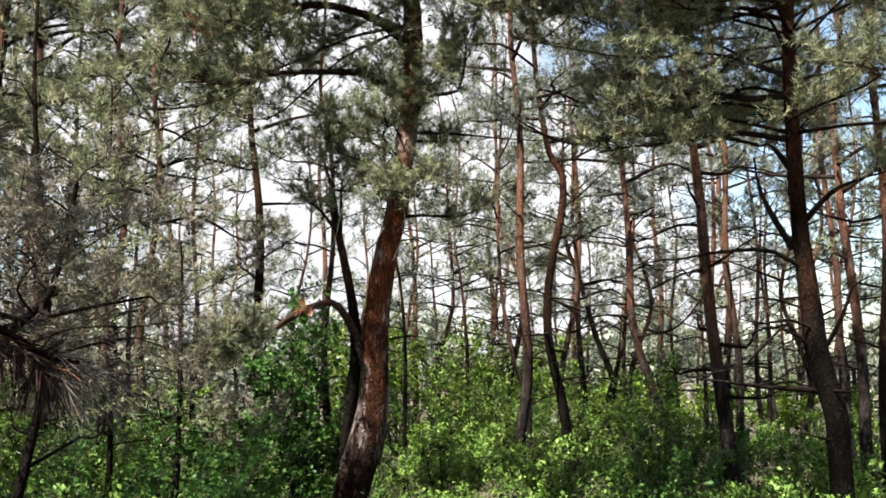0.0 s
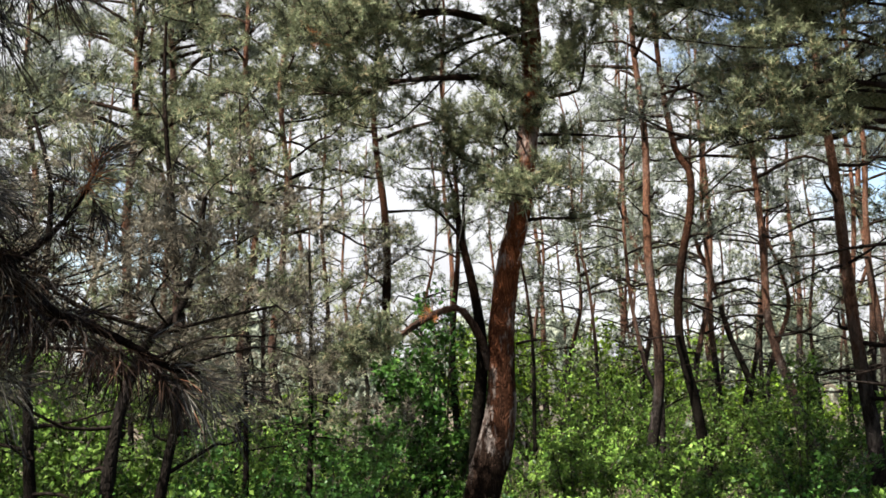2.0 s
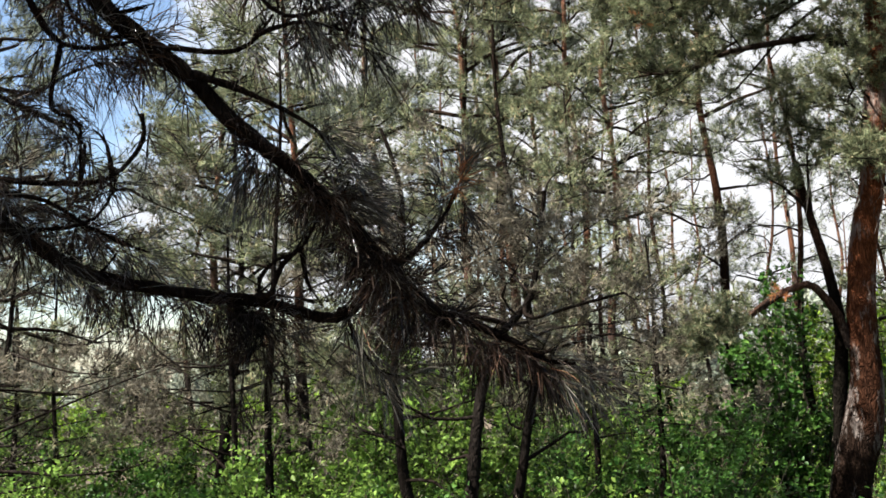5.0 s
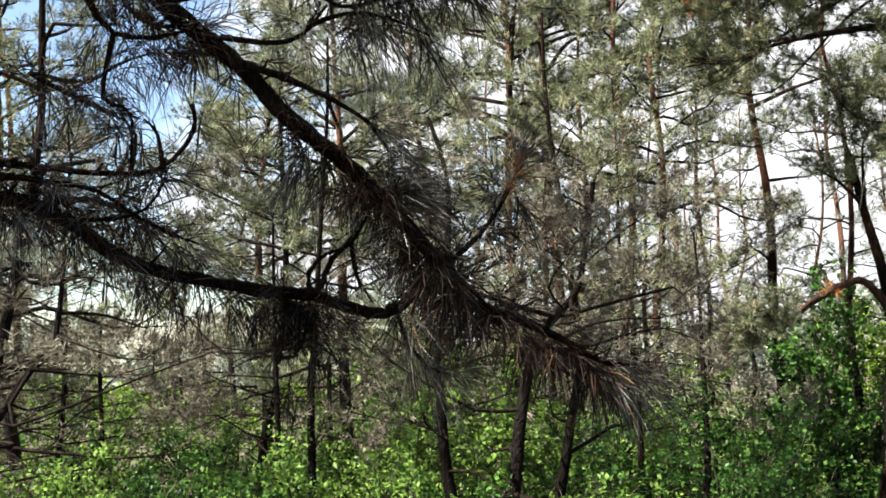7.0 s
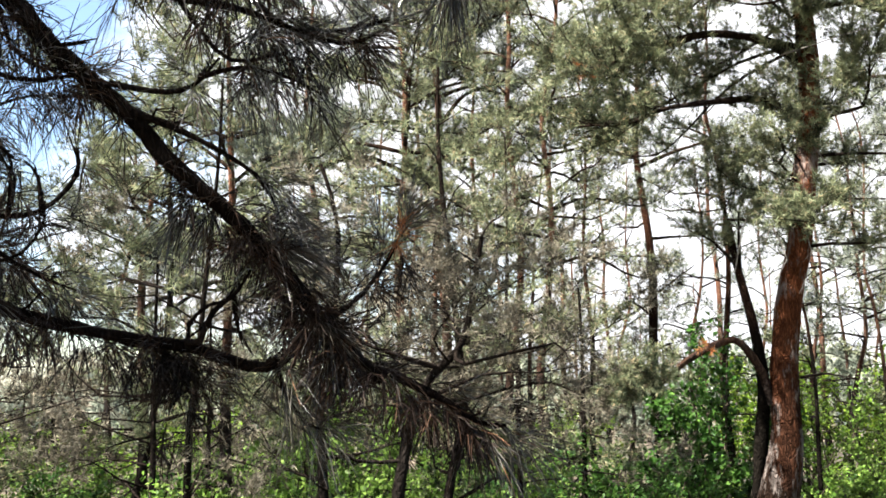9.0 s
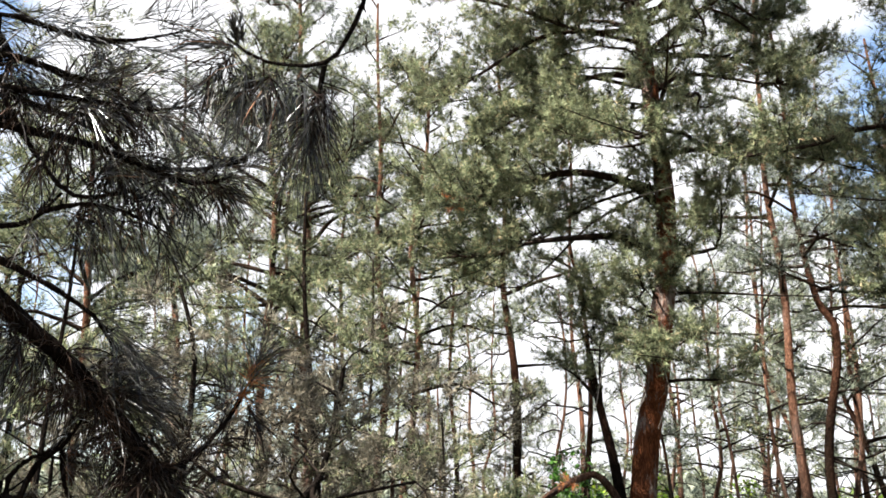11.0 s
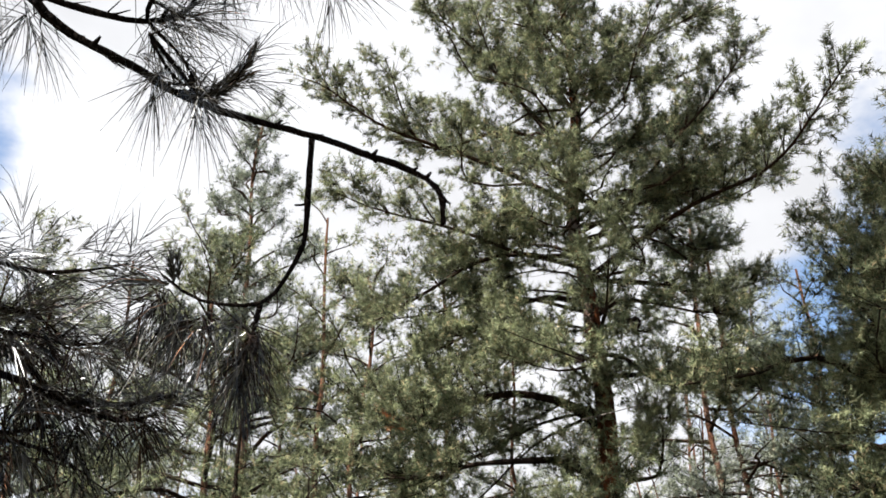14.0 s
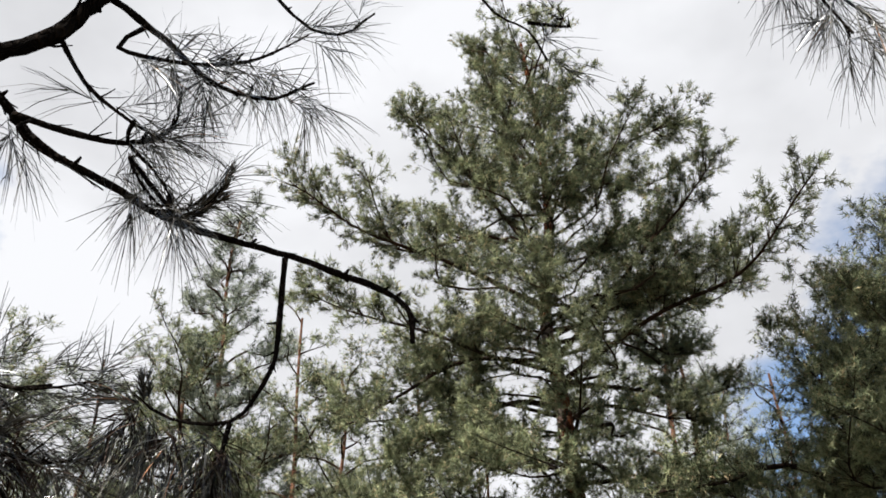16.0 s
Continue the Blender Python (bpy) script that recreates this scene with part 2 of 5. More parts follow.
# ---- mesh helpers ----
def mesh_of(name, verts, faces, mat, smooth=False):
    """A mesh from an array of corners and an array of faces with equally many corners each."""
    me = bpy.data.meshes.new(name)
    verts, faces = np.asarray(verts, np.float32), np.asarray(faces, np.int32)
    k = faces.shape[1]
    me.vertices.add(len(verts))
    me.vertices.foreach_set("co", verts.ravel())
    me.loops.add(faces.size)
    me.loops.foreach_set("vertex_index", faces.ravel())
    me.polygons.add(len(faces))
    me.polygons.foreach_set("loop_start", np.arange(len(faces), dtype=np.int32) * k)
    if smooth:
        me.polygons.foreach_set("use_smooth", np.ones(len(faces), bool))
    me.update(calc_edges=True)
    me.materials.append(mat)
    return me


def part(name, mesh, parent, label=""):
    ob = new(name, mesh)
    ob.parent = parent
    return tagged(ob, label) if label else ob


def spline(pts, step):
    """Points along a smooth curve through pts."""
    p = np.asarray(pts, float)
    p = np.vstack([2 * p[0] - p[1], p, 2 * p[-1] - p[-2]])
    out = []
    for i in range(1, len(p) - 2):
        k = max(2, int(np.linalg.norm(p[i + 1] - p[i]) / step))
        t = (np.arange(k) / k)[:, None]
        a, b, c, d = p[i - 1 : i + 3]
        out.append(0.5 * (2 * b + (c - a) * t + (2 * a - 5 * b + 4 * c - d) * t**2 + (3 * b - a - 3 * c + d) * t**3))
    return np.vstack([*out, p[-2:-1]])


def unit(v):
    return v / np.maximum(np.linalg.norm(v, axis=-1, keepdims=True), 1e-9)


class Wood:
    """Gathers round tapering tubes into one mesh."""

    def __init__(self):
        self.v, self.f, self.count = [], [], 0

    def tube(self, path, radii, sides, rng=None, rough=0.0):
        n = len(path)
        ahead = unit(np.gradient(path, axis=0))
        ref = np.array([0.31, 0.95, 0.1]) if abs(ahead[0][2]) > 0.7 else np.array([0.1, 0.2, 0.97])
        a = unit(np.cross(ahead, ref))
        b = np.cross(ahead, a)
        ang = np.linspace(0, 2 * np.pi, sides, endpoint=False)
        r = np.asarray(radii)[:, None] * np.ones((1, sides))
        if rough:
            r = r * (1 + rough * rng.normal(0, 1, r.shape))
        ring = path[:, None] + r[..., None] * (np.cos(ang)[None, :, None] * a[:, None] + np.sin(ang)[None, :, None] * b[:, None])
        i, j = np.arange(n - 1)[:, None] * sides, np.arange(sides)[None]
        k = (j + 1) % sides
        quads = np.stack([i + j, i + k, i + sides + k, i + sides + j], -1).reshape(-1, 4)
        self.v.append(ring.reshape(-1, 3))
        self.f.append(quads + self.count)
        self.count += n * sides

    def mesh(self, name, mat):
        return mesh_of(name, np.vstack(self.v), np.vstack(self.f), mat, smooth=True)


def needle_mesh(name, rng, base, way, count, length, width, shoot, mat, low=25, high=75, sag=0.0, taper=0.6):
    """Tufts of needles round shoots that start at base and go along way."""
    n = len(base)
    u = rng.random((n, count, 1))
    th = np.radians(rng.uniform(low, high, (n, count, 1)) * (1.15 - taper * u))
    side = unit(np.cross(way[:, None], rng.normal(0, 1, (n, count, 3))))
    d = unit(way[:, None] * np.cos(th) + side * np.sin(th))
    root = base[:, None] + way[:, None] * u * shoot
    ln = length * rng.uniform(0.7, 1.15, (n, count, 1))
    flat = unit(np.cross(d, rng.normal(0, 1, (n, count, 3)))) * width / 2
    tip = root + d * ln
    if not sag:
        v = np.stack([root - flat, root + flat, tip], 2).reshape(-1, 3)
        return mesh_of(name, v, np.arange(len(v)).reshape(-1, 3), mat)
    drop = np.array([0, 0, -1.0]) * ln * sag * rng.uniform(0.3, 1.5, (n, count, 1))
    mid = root + d * ln * 0.55 + drop * 0.25
    tip = tip + drop
    v = np.stack([root - flat, root + flat, mid + flat, mid - flat, tip - flat * 0.35, tip + flat * 0.35], 2).reshape(-1, 3)
    q = np.arange(n * count)[:, None, None] * 6 + np.array([[0, 1, 2, 3], [3, 2, 5, 4]])
    return mesh_of(name, v, q.reshape(-1, 4), mat)


def offshoots(rng, path, start, count, length, rise):
    """Side shoots of a branch: paths that leave it from the fraction start on, and bend upwards."""
    out = []
    n = len(path)
    for _ in range(count):
        u = start + (1 - start) * rng.random() ** 0.8
        i = min(n - 2, int(u * (n - 1)))
        ahead = unit(path[i + 1] - path[i])
        side = unit(np.cross(ahead, (0, 0, 1.0))) * rng.choice((-1, 1))
        d = unit(ahead * rng.uniform(0.3, 1.0) + side * rng.uniform(0.3, 1.1) + np.array([0, 0, rng.uniform(-0.35, 0.6) + rise]))
        ln = length * rng.uniform(0.45, 1.1) * (1.15 - 0.55 * u)
        bend = np.array([0, 0, ln * rng.uniform(0.0, 0.3)]) + rng.normal(0, 0.05, 3) * ln
        t = np.linspace(0, 1, 3)[:, None]
        out.append(path[i] + d * ln * t + bend * t**2)
    return out


class Tree:
    """A pine that grows on a stem: limbs are parts, their needles gather in one crown."""

    def __init__(self, stem, seed, label, name="pine_tree", group=""):
        self.rng = np.random.default_rng(seed)
        self.root = np.array([stem[0][0], stem[0][1], 0.0])
        self.thing = tagged(new(name), label, "tree", group)
        self.thing.location = self.root
        self.stem = spline(stem, 0.12)
        self.base, self.way = [], []

    def trunk(self, r0, r1, mat, sides=14, swell=1.25, name="trunk", stem=None, knots=None):
        path = self.stem if stem is None else spline(stem, 0.10)
        u = np.linspace(0, 1, len(path))
        r = r0 + (r1 - r0) * u**0.75
        if knots:
            r = np.interp(path[:, 2], [k[0] for k in knots], [k[1] for k in knots])
        if stem is None:
            r = r * (1 + (swell - 1) * np.exp(-(path[:, 2] + 0.1) / 0.25))
        w = Wood()
        w.tube(path - self.root, r, sides, self.rng, 0.035)
        return part(name, w.mesh(name, mat), self.thing)

    def limb(self, pts, r0, leaf_from=0.35, subs=12, sub=0.45, mat=None, rise=0.1, every=0.05, twigs=0, stray=0.006, taper=0.82, sides=0, rough=0.06, spurs=0):
        """A branch. leaf_from None: a bare dead one."""
        rng, w = self.rng, Wood()
        path = spline(pts, 0.03 if sides else 0.09 if r0 > 0.025 else 0.16)
        path = path + np.cumsum(rng.normal(0, stray, path.shape), axis=0) * np.linspace(0, 1, len(path))[:, None]
        w.tube(path - self.root, r0 * (1 - taper * np.linspace(0, 1, len(path))), sides or (7 if r0 > 0.025 else 4), rng, rough)
        for p in offshoots(rng, path, 0.2, spurs, 0.045, 0.0):
            w.tube(p - self.root, np.linspace(r0 * 0.42, r0 * 0.16, len(p)), 4)
        if leaf_from is None:
            for p in offshoots(rng, path, 0.25, twigs, sub, rise):
                w.tube(p - self.root, np.linspace(r0 * 0.22, r0 * 0.06, len(p)), 3)
        else:
            for p in offshoots(rng, path, leaf_from, subs, sub, rise) + [path[-4:] if len(path) > 4 else path]:
                w.tube(p - self.root, np.linspace(r0 * 0.17, r0 * 0.05, len(p)), 3)
                ln = np.linalg.norm(p[-1] - p[0])
                k = max(2, int(ln / every))
                u = np.sort(1 - 0.75 * rng.random(k) ** 1.5)
                at = np.stack([np.interp(u, np.linspace(0, 1, len(p)), p[:, c]) for c in range(3)], -1)
                d = unit(unit(p[-1] - p[0]) * 0.8 + rng.normal(0, 0.5, (k, 3)) + np.array([0, 0, 0.3]))
                off = rng.uniform(0.0, 0.06, (k, 1))
                self.base.append(at + d * off - self.root)
                self.way.append(d)
        part("branch", w.mesh("branch", mat or BARK_LIMB), self.thing)
        return path

    def tufts(self, path, u0, u1, count, along=0.8, way=(0, 0, -0.3), loose=0.35):
        """Shoots set straight on a branch, between two fractions of its length."""
        rng = self.rng
        u = np.sort(rng.uniform(u0, u1, count))
        at = np.stack([np.interp(u, np.linspace(0, 1, len(path)), path[:, c]) for c in range(3)], -1)
        ahead = unit(np.stack([np.interp(u, np.linspace(0, 1, len(path)), np.gradient(path[:, c])) for c in range(3)], -1))
        d = unit(ahead * along + np.array(way) + rng.normal(0, loose, (count, 3)))
        self.base.append(at + d * rng.uniform(0, 0.03, (count, 1)) - self.root)
        self.way.append(d)

    def random_limbs(self, z0, z1, count, spread, r0, lift=(5, 40), dens=1.0, sub=0.42, sector=None, shape=0.75, mat=None, sharp=1.0):
        rng = self.rng
        for k in range(count):
            u = (k + rng.random()) / count
            z = z0 + (z1 - z0) * u
            i = int(np.argmin(abs(self.stem[:, 2] - z)))
            az = rng.uniform(*sector) if sector else k * 137.5 + rng.uniform(-35, 35)
            ln = spread * rng.uniform(0.65, 1.15) * (1 - shape * max(0.0, u - 0.12) ** sharp)
            el = radians(lift[0] + (lift[1] - lift[0]) * u + rng.uniform(-12, 12))
            az = radians(az)
            d = np.array([math.cos(az) * math.cos(el), math.sin(az) * math.cos(el), math.sin(el)])
            side = np.array([-math.sin(az), math.cos(az), 0])
            o = self.stem[i]
            pts = [o, o + d * ln * 0.35 + side * ln * rng.uniform(-0.12, 0.12) + np.array([0, 0, rng.uniform(-0.02, 0.10) * ln]), o + d * ln * 0.7 + side * ln * rng.uniform(-0.24, 0.24) + np.array([0, 0, rng.uniform(-0.10, 0.05) * ln]), o + d * ln + side * ln * rng.uniform(-0.3, 0.3) + np.array([0, 0, rng.uniform(0.0, 0.18) * ln])]
            self.limb(pts, r0 * (1 - 0.5 * u), 0.28, max(4, int(ln * 9 * dens)), sub * (1 - 0.3 * u), mat)

    def dead_limbs(self, z0, z1, count, length, r0, mat=None):
        rng = self.rng
        for k in range(count):
            z = z0 + (z1 - z0) * (k + rng.random()) / count
            o = self.stem[int(np.argmin(abs(self.stem[:, 2] - z)))]
            az, ln = radians(k * 137.5 + rng.uniform(-50, 50)), length * rng.uniform(0.35, 1.2)
            d = np.array([math.cos(az), math.sin(az), rng.uniform(-0.25, 0.45)])
            bow = np.array([0, 0, ln * rng.uniform(-0.15, 0.3)])
            kink = rng.normal(0, 0.09 * ln, 3)
            self.limb([o, o + d * ln * 0.4 - bow * 0.3 + kink, o + d * ln * 0.75 - kink * 0.5, o + d * ln + bow * 0.6], r0 * rng.uniform(0.7, 1.2), None, sub=ln * 0.45, mat=mat, twigs=rng.integers(4, 10), stray=0.012)

    def crown(self, count, length, width, mat, shoot=0.09, sag=0.0, low=35, high=85, name="crown", taper=0.4):
        if not self.base:
            return
        b, d = np.vstack(self.base), np.vstack(self.way)
        part(name, needle_mesh(name, self.rng, b, d, count, length, width, shoot, mat, low, high, sag, taper), self.thing)
        self.base, self.way = [], []


def wild_pine(stem, seed, r0, top, crown_z, spread, limbs, label="tall pine with grey-brown lower bark and orange upper stem", dens=1.35, dead=8, dead_len=0.8, leaf=None, mat=None, shape=0.75, group="pines of the wood", lift=(5, 40), far=False):
    """A forest pine on the given lower stem, carried on up to the height top."""
    stem = [tuple(p) for p in stem]
    rng = np.random.default_rng(seed + 1000)
    a, b = np.array(stem[-2]), np.array(stem[-1])
    lean = (b - a)[:2] / max(0.3, b[2] - a[2]) * 0.15
    while stem[-1][2] < top - 0.3:
        dz = min(0.9, top - stem[-1][2])
        stem.append((stem[-1][0] + lean[0] * dz + rng.normal(0, 0.05), stem[-1][1] + lean[1] * dz + rng.normal(0, 0.05), stem[-1][2] + dz))
    bow = rng.uniform(0, 6.28, 3)
    stem = [(p[0] + 0.035 * math.sin(2.1 * p[2] + bow[0]), p[1] + 0.04 * math.sin(1.7 * p[2] + bow[1]), p[2]) for p in spline(stem, 0.45)]
    t = Tree(stem, seed, label, group=group)
    t.trunk(r0 * 0.72, r0 * 0.15, mat or BARK, sides=11)
    t.random_limbs(crown_z[0], min(crown_z[1], top), limbs, spread, r0 * (0.26 if top > 4 else 0.14), dens=dens, shape=shape, lift=lift)
    if dead:
        t.dead_limbs(max(0.9, crown_z[0] * 0.3), crown_z[0] + 0.6, dead, dead_len, r0 * 0.17)
    d = math.hypot(stem[0][0], stem[0][1])
    k = min(1.0, max(0.0, (d - 4) / 10))
    if far:
        t.crown(8, 0.085, 0.0160, leaf or NEEDLE_BLUE, shoot=0.12)
        return t.thing
    t.crown(int(22 - 8 * k), 0.052 + 0.016 * k, 0.0052 + 0.0045 * k, leaf or NEEDLE_BLUE, shoot=0.08 + 0.03 * k)
    return t.thing


def shrub(x, y, height, width, seed, leaves, size=0.05, mat=None, label="leafy green shrub of the undergrowth", z=0.0, lowest=0.12, name="shrub"):
    """A bush: bent stems, twigs and folded leaves."""
    rng = np.random.default_rng(seed)
    thing = tagged(new(name), label, "shrub", "undergrowth shrubs")
    thing.location = (x, y, z)
    at, ways = [], []
    stems = max(4, int(5 + width * 4))
    for _ in range(stems):
        az, out = rng.uniform(0, 2 * np.pi), width * 0.5 * math.sqrt(rng.random())
        h = height * rng.uniform(0.55, 1.05) * (1 - 0.25 * (out / (width * 0.5)) ** 2)
        d = np.array([math.cos(az), math.sin(az), 0])
        p = spline([d * 0.05 - (0, 0, 0.06), d * out * 0.35 + (0, 0, h * 0.4), d * out * 0.75 + (0, 0, h * 0.78), d * out + (0, 0, h)], 0.2)
        w = Wood()
        w.tube(p, np.linspace(0.006 + 0.006 * height, 0.002, len(p)), 3)
        for s in [p] + offshoots(rng, p, 0.25, max(4, int(h * 6)), 0.36 * min(1.4, height), 0.05):
            if s is not p:
                w.tube(s, np.linspace(0.004, 0.0015, len(s)), 3)
            k = max(3, int(np.linalg.norm(s[-1] - s[0]) / 0.035))
            u = rng.uniform(0.2, 1.0, k)
            q = np.stack([np.interp(u, np.linspace(0, 1, len(s)), s[:, c]) for c in range(3)], -1)
            at.append(q + rng.normal(0, 0.03, q.shape))
            ways.append(unit(unit(s[-1] - s[0]) * 0.5 + rng.normal(0, 0.6, q.shape) + np.array([0, 0, -0.1])))
        part("stem", w.mesh("stem", STEM), thing)
    at, ways = np.vstack(at), np.vstack(ways)
    leaves = int(leaves * 1.3)
    pick = rng.integers(0, len(at), leaves)
    at, ways = at[pick] + rng.normal(0, 0.025, (leaves, 3)), ways[pick] + rng.normal(0, 0.3, (leaves, 3))
    keep = at[:, 2] > lowest
    at, ways = at[keep], unit(ways[keep])
    n = len(at)
    face = unit(np.array([0, 0, 1.0]) + rng.normal(0, 0.55, (n, 3)))
    side = unit(np.cross(ways, face))
    face = np.cross(side, ways)
    ln = size * rng.uniform(0.45, 1.0, (n, 1))
    half = side * ln * 0.36
    mid = at + ways * ln * 0.45
    v = np.stack([at, mid + half + face * ln * 0.14, at + ways * ln - face * ln * 0.1, mid - half + face * ln * 0.14], 1).reshape(-1, 3)
    f = (np.arange(n)[:, None, None] * 4 + np.array([[0, 2, 1], [0, 3, 2]])).reshape(-1, 3)
    part("foliage", mesh_of("foliage", v, f, mat or LEAF), thing)
    return thing


# ---- ground ----
def ground():
    ax = np.concatenate([-np.geomspace(400, 32, 14), np.linspace(-30, 30, 121), np.geomspace(32, 400, 14)])
    xx, yy = np.meshgrid(ax, ax, indexing="ij")
    rng = np.random.default_rng(5)
    zz = 0.05 * np.sin(xx * 1.1 + 0.6 * yy) + 0.04 * np.sin(0.8 * yy - 1.7 * xx) + rng.normal(0, 0.012, xx.shape)
    zz = zz - 0.03
    n = len(ax)
    i, j = np.meshgrid(np.arange(n - 1), np.arange(n - 1), indexing="ij")
    q = np.stack([i * n + j, (i + 1) * n + j, (i + 1) * n + j + 1, i * n + j + 1], -1).reshape(-1, 4)
    tagged(new("ground", mesh_of("ground", np.stack([xx, yy, zz], -1).reshape(-1, 3), q, SOIL, smooth=True)), "forest floor with brown litter and patchy grass", "ground", kind="structure")


ground()


# ---- the large pine ----
MAIN_LABEL = "large pine with crooked reddish trunk and broad olive-green crown"
big = Tree([(-0.7, 7.47, -0.1), (-0.665, 7.47, 0.58), (-0.57, 7.48, 0.93), (-0.52, 7.48, 1.18), (-0.50, 7.48, 1.4), (-0.50, 7.48, 1.66), (-0.485, 7.48, 1.92), (-0.45, 7.48, 2.2), (-0.41, 7.49, 2.42), (-0.355, 7.49, 2.62), (-0.315, 7.49, 2.9), (-0.28, 7.49, 3.2), (-0.235, 7.5, 3.6), (-0.23, 7.5, 4.1), (-0.27, 7.54, 4.62), (-0.32, 7.53, 5.19), (-0.40, 7.53, 5.81), (-0.33, 7.54, 6.7), (-0.36, 7.53, 7.65), (-0.50, 7.53, 8.9)], 11, MAIN_LABEL)
big.trunk(0.165, 0.03, BARK_MAIN, sides=22, knots=((0, 0.135), (0.55, 0.128), (0.95, 0.135), (1.2, 0.114), (1.45, 0.099), (1.9, 0.093), (2.4, 0.086), (2.9, 0.079), (3.6, 0.074), (4.2, 0.07), (5.2, 0.06), (6.8, 0.042), (9.0, 0.012)))
# second stem takes a darker bark than the trunk, in place of its shade
big.trunk(0.082, 0.022, BARK_BENT, sides=12, name='second_stem', stem=[(-0.76, 7.56, -0.05), (-0.72, 7.57, 0.56), (-0.685, 7.57, 1.22), (-0.645, 7.53, 1.6), (-0.66, 7.49, 1.9), (-0.715, 7.47, 2.22), (-0.78, 7.46, 2.52), (-0.83, 7.44, 2.85)])
big.limb([(-1.00, 7.09, 1.90), (-1.10, 6.98, 1.83), (-1.24, 6.82, 1.70), (-1.48, 6.67, 1.56)], 0.02, 0.5, 40, 0.5, mat=BARK)
big.limb([(-0.29, 7.49, 3.53), (-0.53, 7.48, 3.70), (-0.76, 7.26, 3.67), (-1.14, 7.01, 3.59), (-1.40, 6.76, 3.42), (-1.71, 6.58, 3.39)], 0.0328, 0.5, 40, 0.8)
big.limb([(-0.25, 7.50, 3.93), (-0.45, 7.49, 4.10), (-0.69, 7.27, 4.14), (-0.99, 7.03, 4.09), (-1.41, 6.75, 3.88), (-1.79, 6.46, 3.70)], 0.0351, 0.45, 48, 0.85)
big.limb([(-0.20, 7.50, 3.49), (-0.06, 7.40, 3.54), (0.11, 7.30, 3.54), (0.17, 7.20, 3.73), (0.19, 7.20, 3.98)], 0.0234, 0.5, 24, 0.4)
big.limb([(-0.21, 7.50, 3.27), (0.07, 7.30, 3.22), (0.39, 7.09, 3.14), (0.78, 6.86, 3.06)], 0.014, None, sub=0.3, twigs=5)
big.limb([(-0.39, 7.49, 1.72), (-0.22, 7.40, 1.74), (-0.04, 7.30, 1.71)], 0.0125, None, sub=0.2, twigs=3)
big.limb([(-0.32, 7.59, 4.11), (-0.68, 7.47, 4.21), (-0.91, 7.24, 4.17), (-1.25, 6.99, 4.00), (-1.56, 6.72, 3.77)], 0.0312, 0.3, 52, 0.5)
big.limb([(-0.34, 7.59, 5.01), (-0.64, 7.47, 5.03), (-0.93, 7.24, 4.84), (-1.24, 6.99, 4.53), (-1.55, 6.83, 4.31)], 0.0273, 0.3, 52, 0.5)
big.limb([(-0.37, 7.59, 5.33), (-0.81, 7.46, 5.41), (-1.14, 7.21, 5.25), (-1.53, 6.93, 4.85), (-1.81, 6.66, 4.54)], 0.025, 0.25, 56, 0.5)
big.limb([(-0.34, 7.59, 4.53), (-0.57, 7.48, 4.61), (-0.85, 7.25, 4.54), (-1.22, 7.10, 4.39)], 0.0218, 0.3, 40, 0.45)
big.limb([(-0.26, 7.59, 4.88), (-0.08, 7.50, 4.96), (0.17, 7.29, 4.83), (0.44, 7.08, 4.64), (0.70, 6.96, 4.57)], 0.025, 0.35, 40, 0.45)
big.limb([(-0.26, 7.59, 4.57), (-0.06, 7.50, 4.50), (0.13, 7.29, 4.23), (0.35, 7.09, 4.10)], 0.0234, 0.4, 32, 0.45)
big.limb([(-0.34, 7.53, 5.41), (0.06, 7.44, 5.79), (0.42, 7.32, 6.23), (0.78, 7.19, 6.60), (1.08, 7.05, 6.98)], 0.0265, 0.3, 60, 0.5)
big.limb([(-0.23, 7.53, 6.90), (0.08, 7.44, 7.26), (0.49, 7.22, 7.34), (0.97, 7.07, 7.40)], 0.0234, 0.25, 52, 0.45)
big.limb([(-0.33, 7.53, 5.62), (0.15, 7.34, 5.73), (0.63, 7.11, 5.71), (1.17, 6.94, 6.01)], 0.0234, 0.3, 52, 0.5)
big.limb([(-0.36, 7.53, 5.83), (-0.78, 7.50, 6.13), (-1.24, 7.34, 6.31), (-1.93, 7.08, 6.52), (-2.51, 6.79, 6.86)], 0.0265, 0.25, 68, 0.5)
big.limb([(-0.36, 7.53, 6.27), (-0.76, 7.60, 6.95), (-1.24, 7.44, 7.60), (-1.71, 7.34, 8.13)], 0.0234, 0.3, 48, 0.45)
big.limb([(-0.37, 7.53, 5.41), (-0.77, 7.20, 5.29), (-1.26, 6.92, 5.40), (-1.92, 6.67, 5.53), (-2.22, 6.57, 5.66)], 0.025, 0.3, 60, 0.5)
big.limb([(-0.38, 7.53, 6.86), (-0.59, 7.62, 7.45), (-0.72, 7.60, 8.13), (-0.97, 7.58, 8.87)], 0.0203, 0.25, 48, 0.42)
big.limb([(-0.39, 7.53, 5.83), (-0.46, 7.02, 5.88), (-0.67, 6.50, 5.80)], 0.0218, 0.3, 36, 0.45)
big.limb([(-0.82, 7.46, 2.81), (-0.86, 7.3, 3.0), (-0.8, 7.1, 3.15)], 0.016, 0.1, 12, 0.38)
big.random_limbs(6.2, 8.4, 10, 1.55, 0.024, dens=2.0, shape=0.35, lift=(15, 40), sector=(140, 230))
big.random_limbs(5.0, 6.8, 8, 2.2, 0.028, dens=2.8, shape=0.3, lift=(8, 34), sector=(-65, 50))
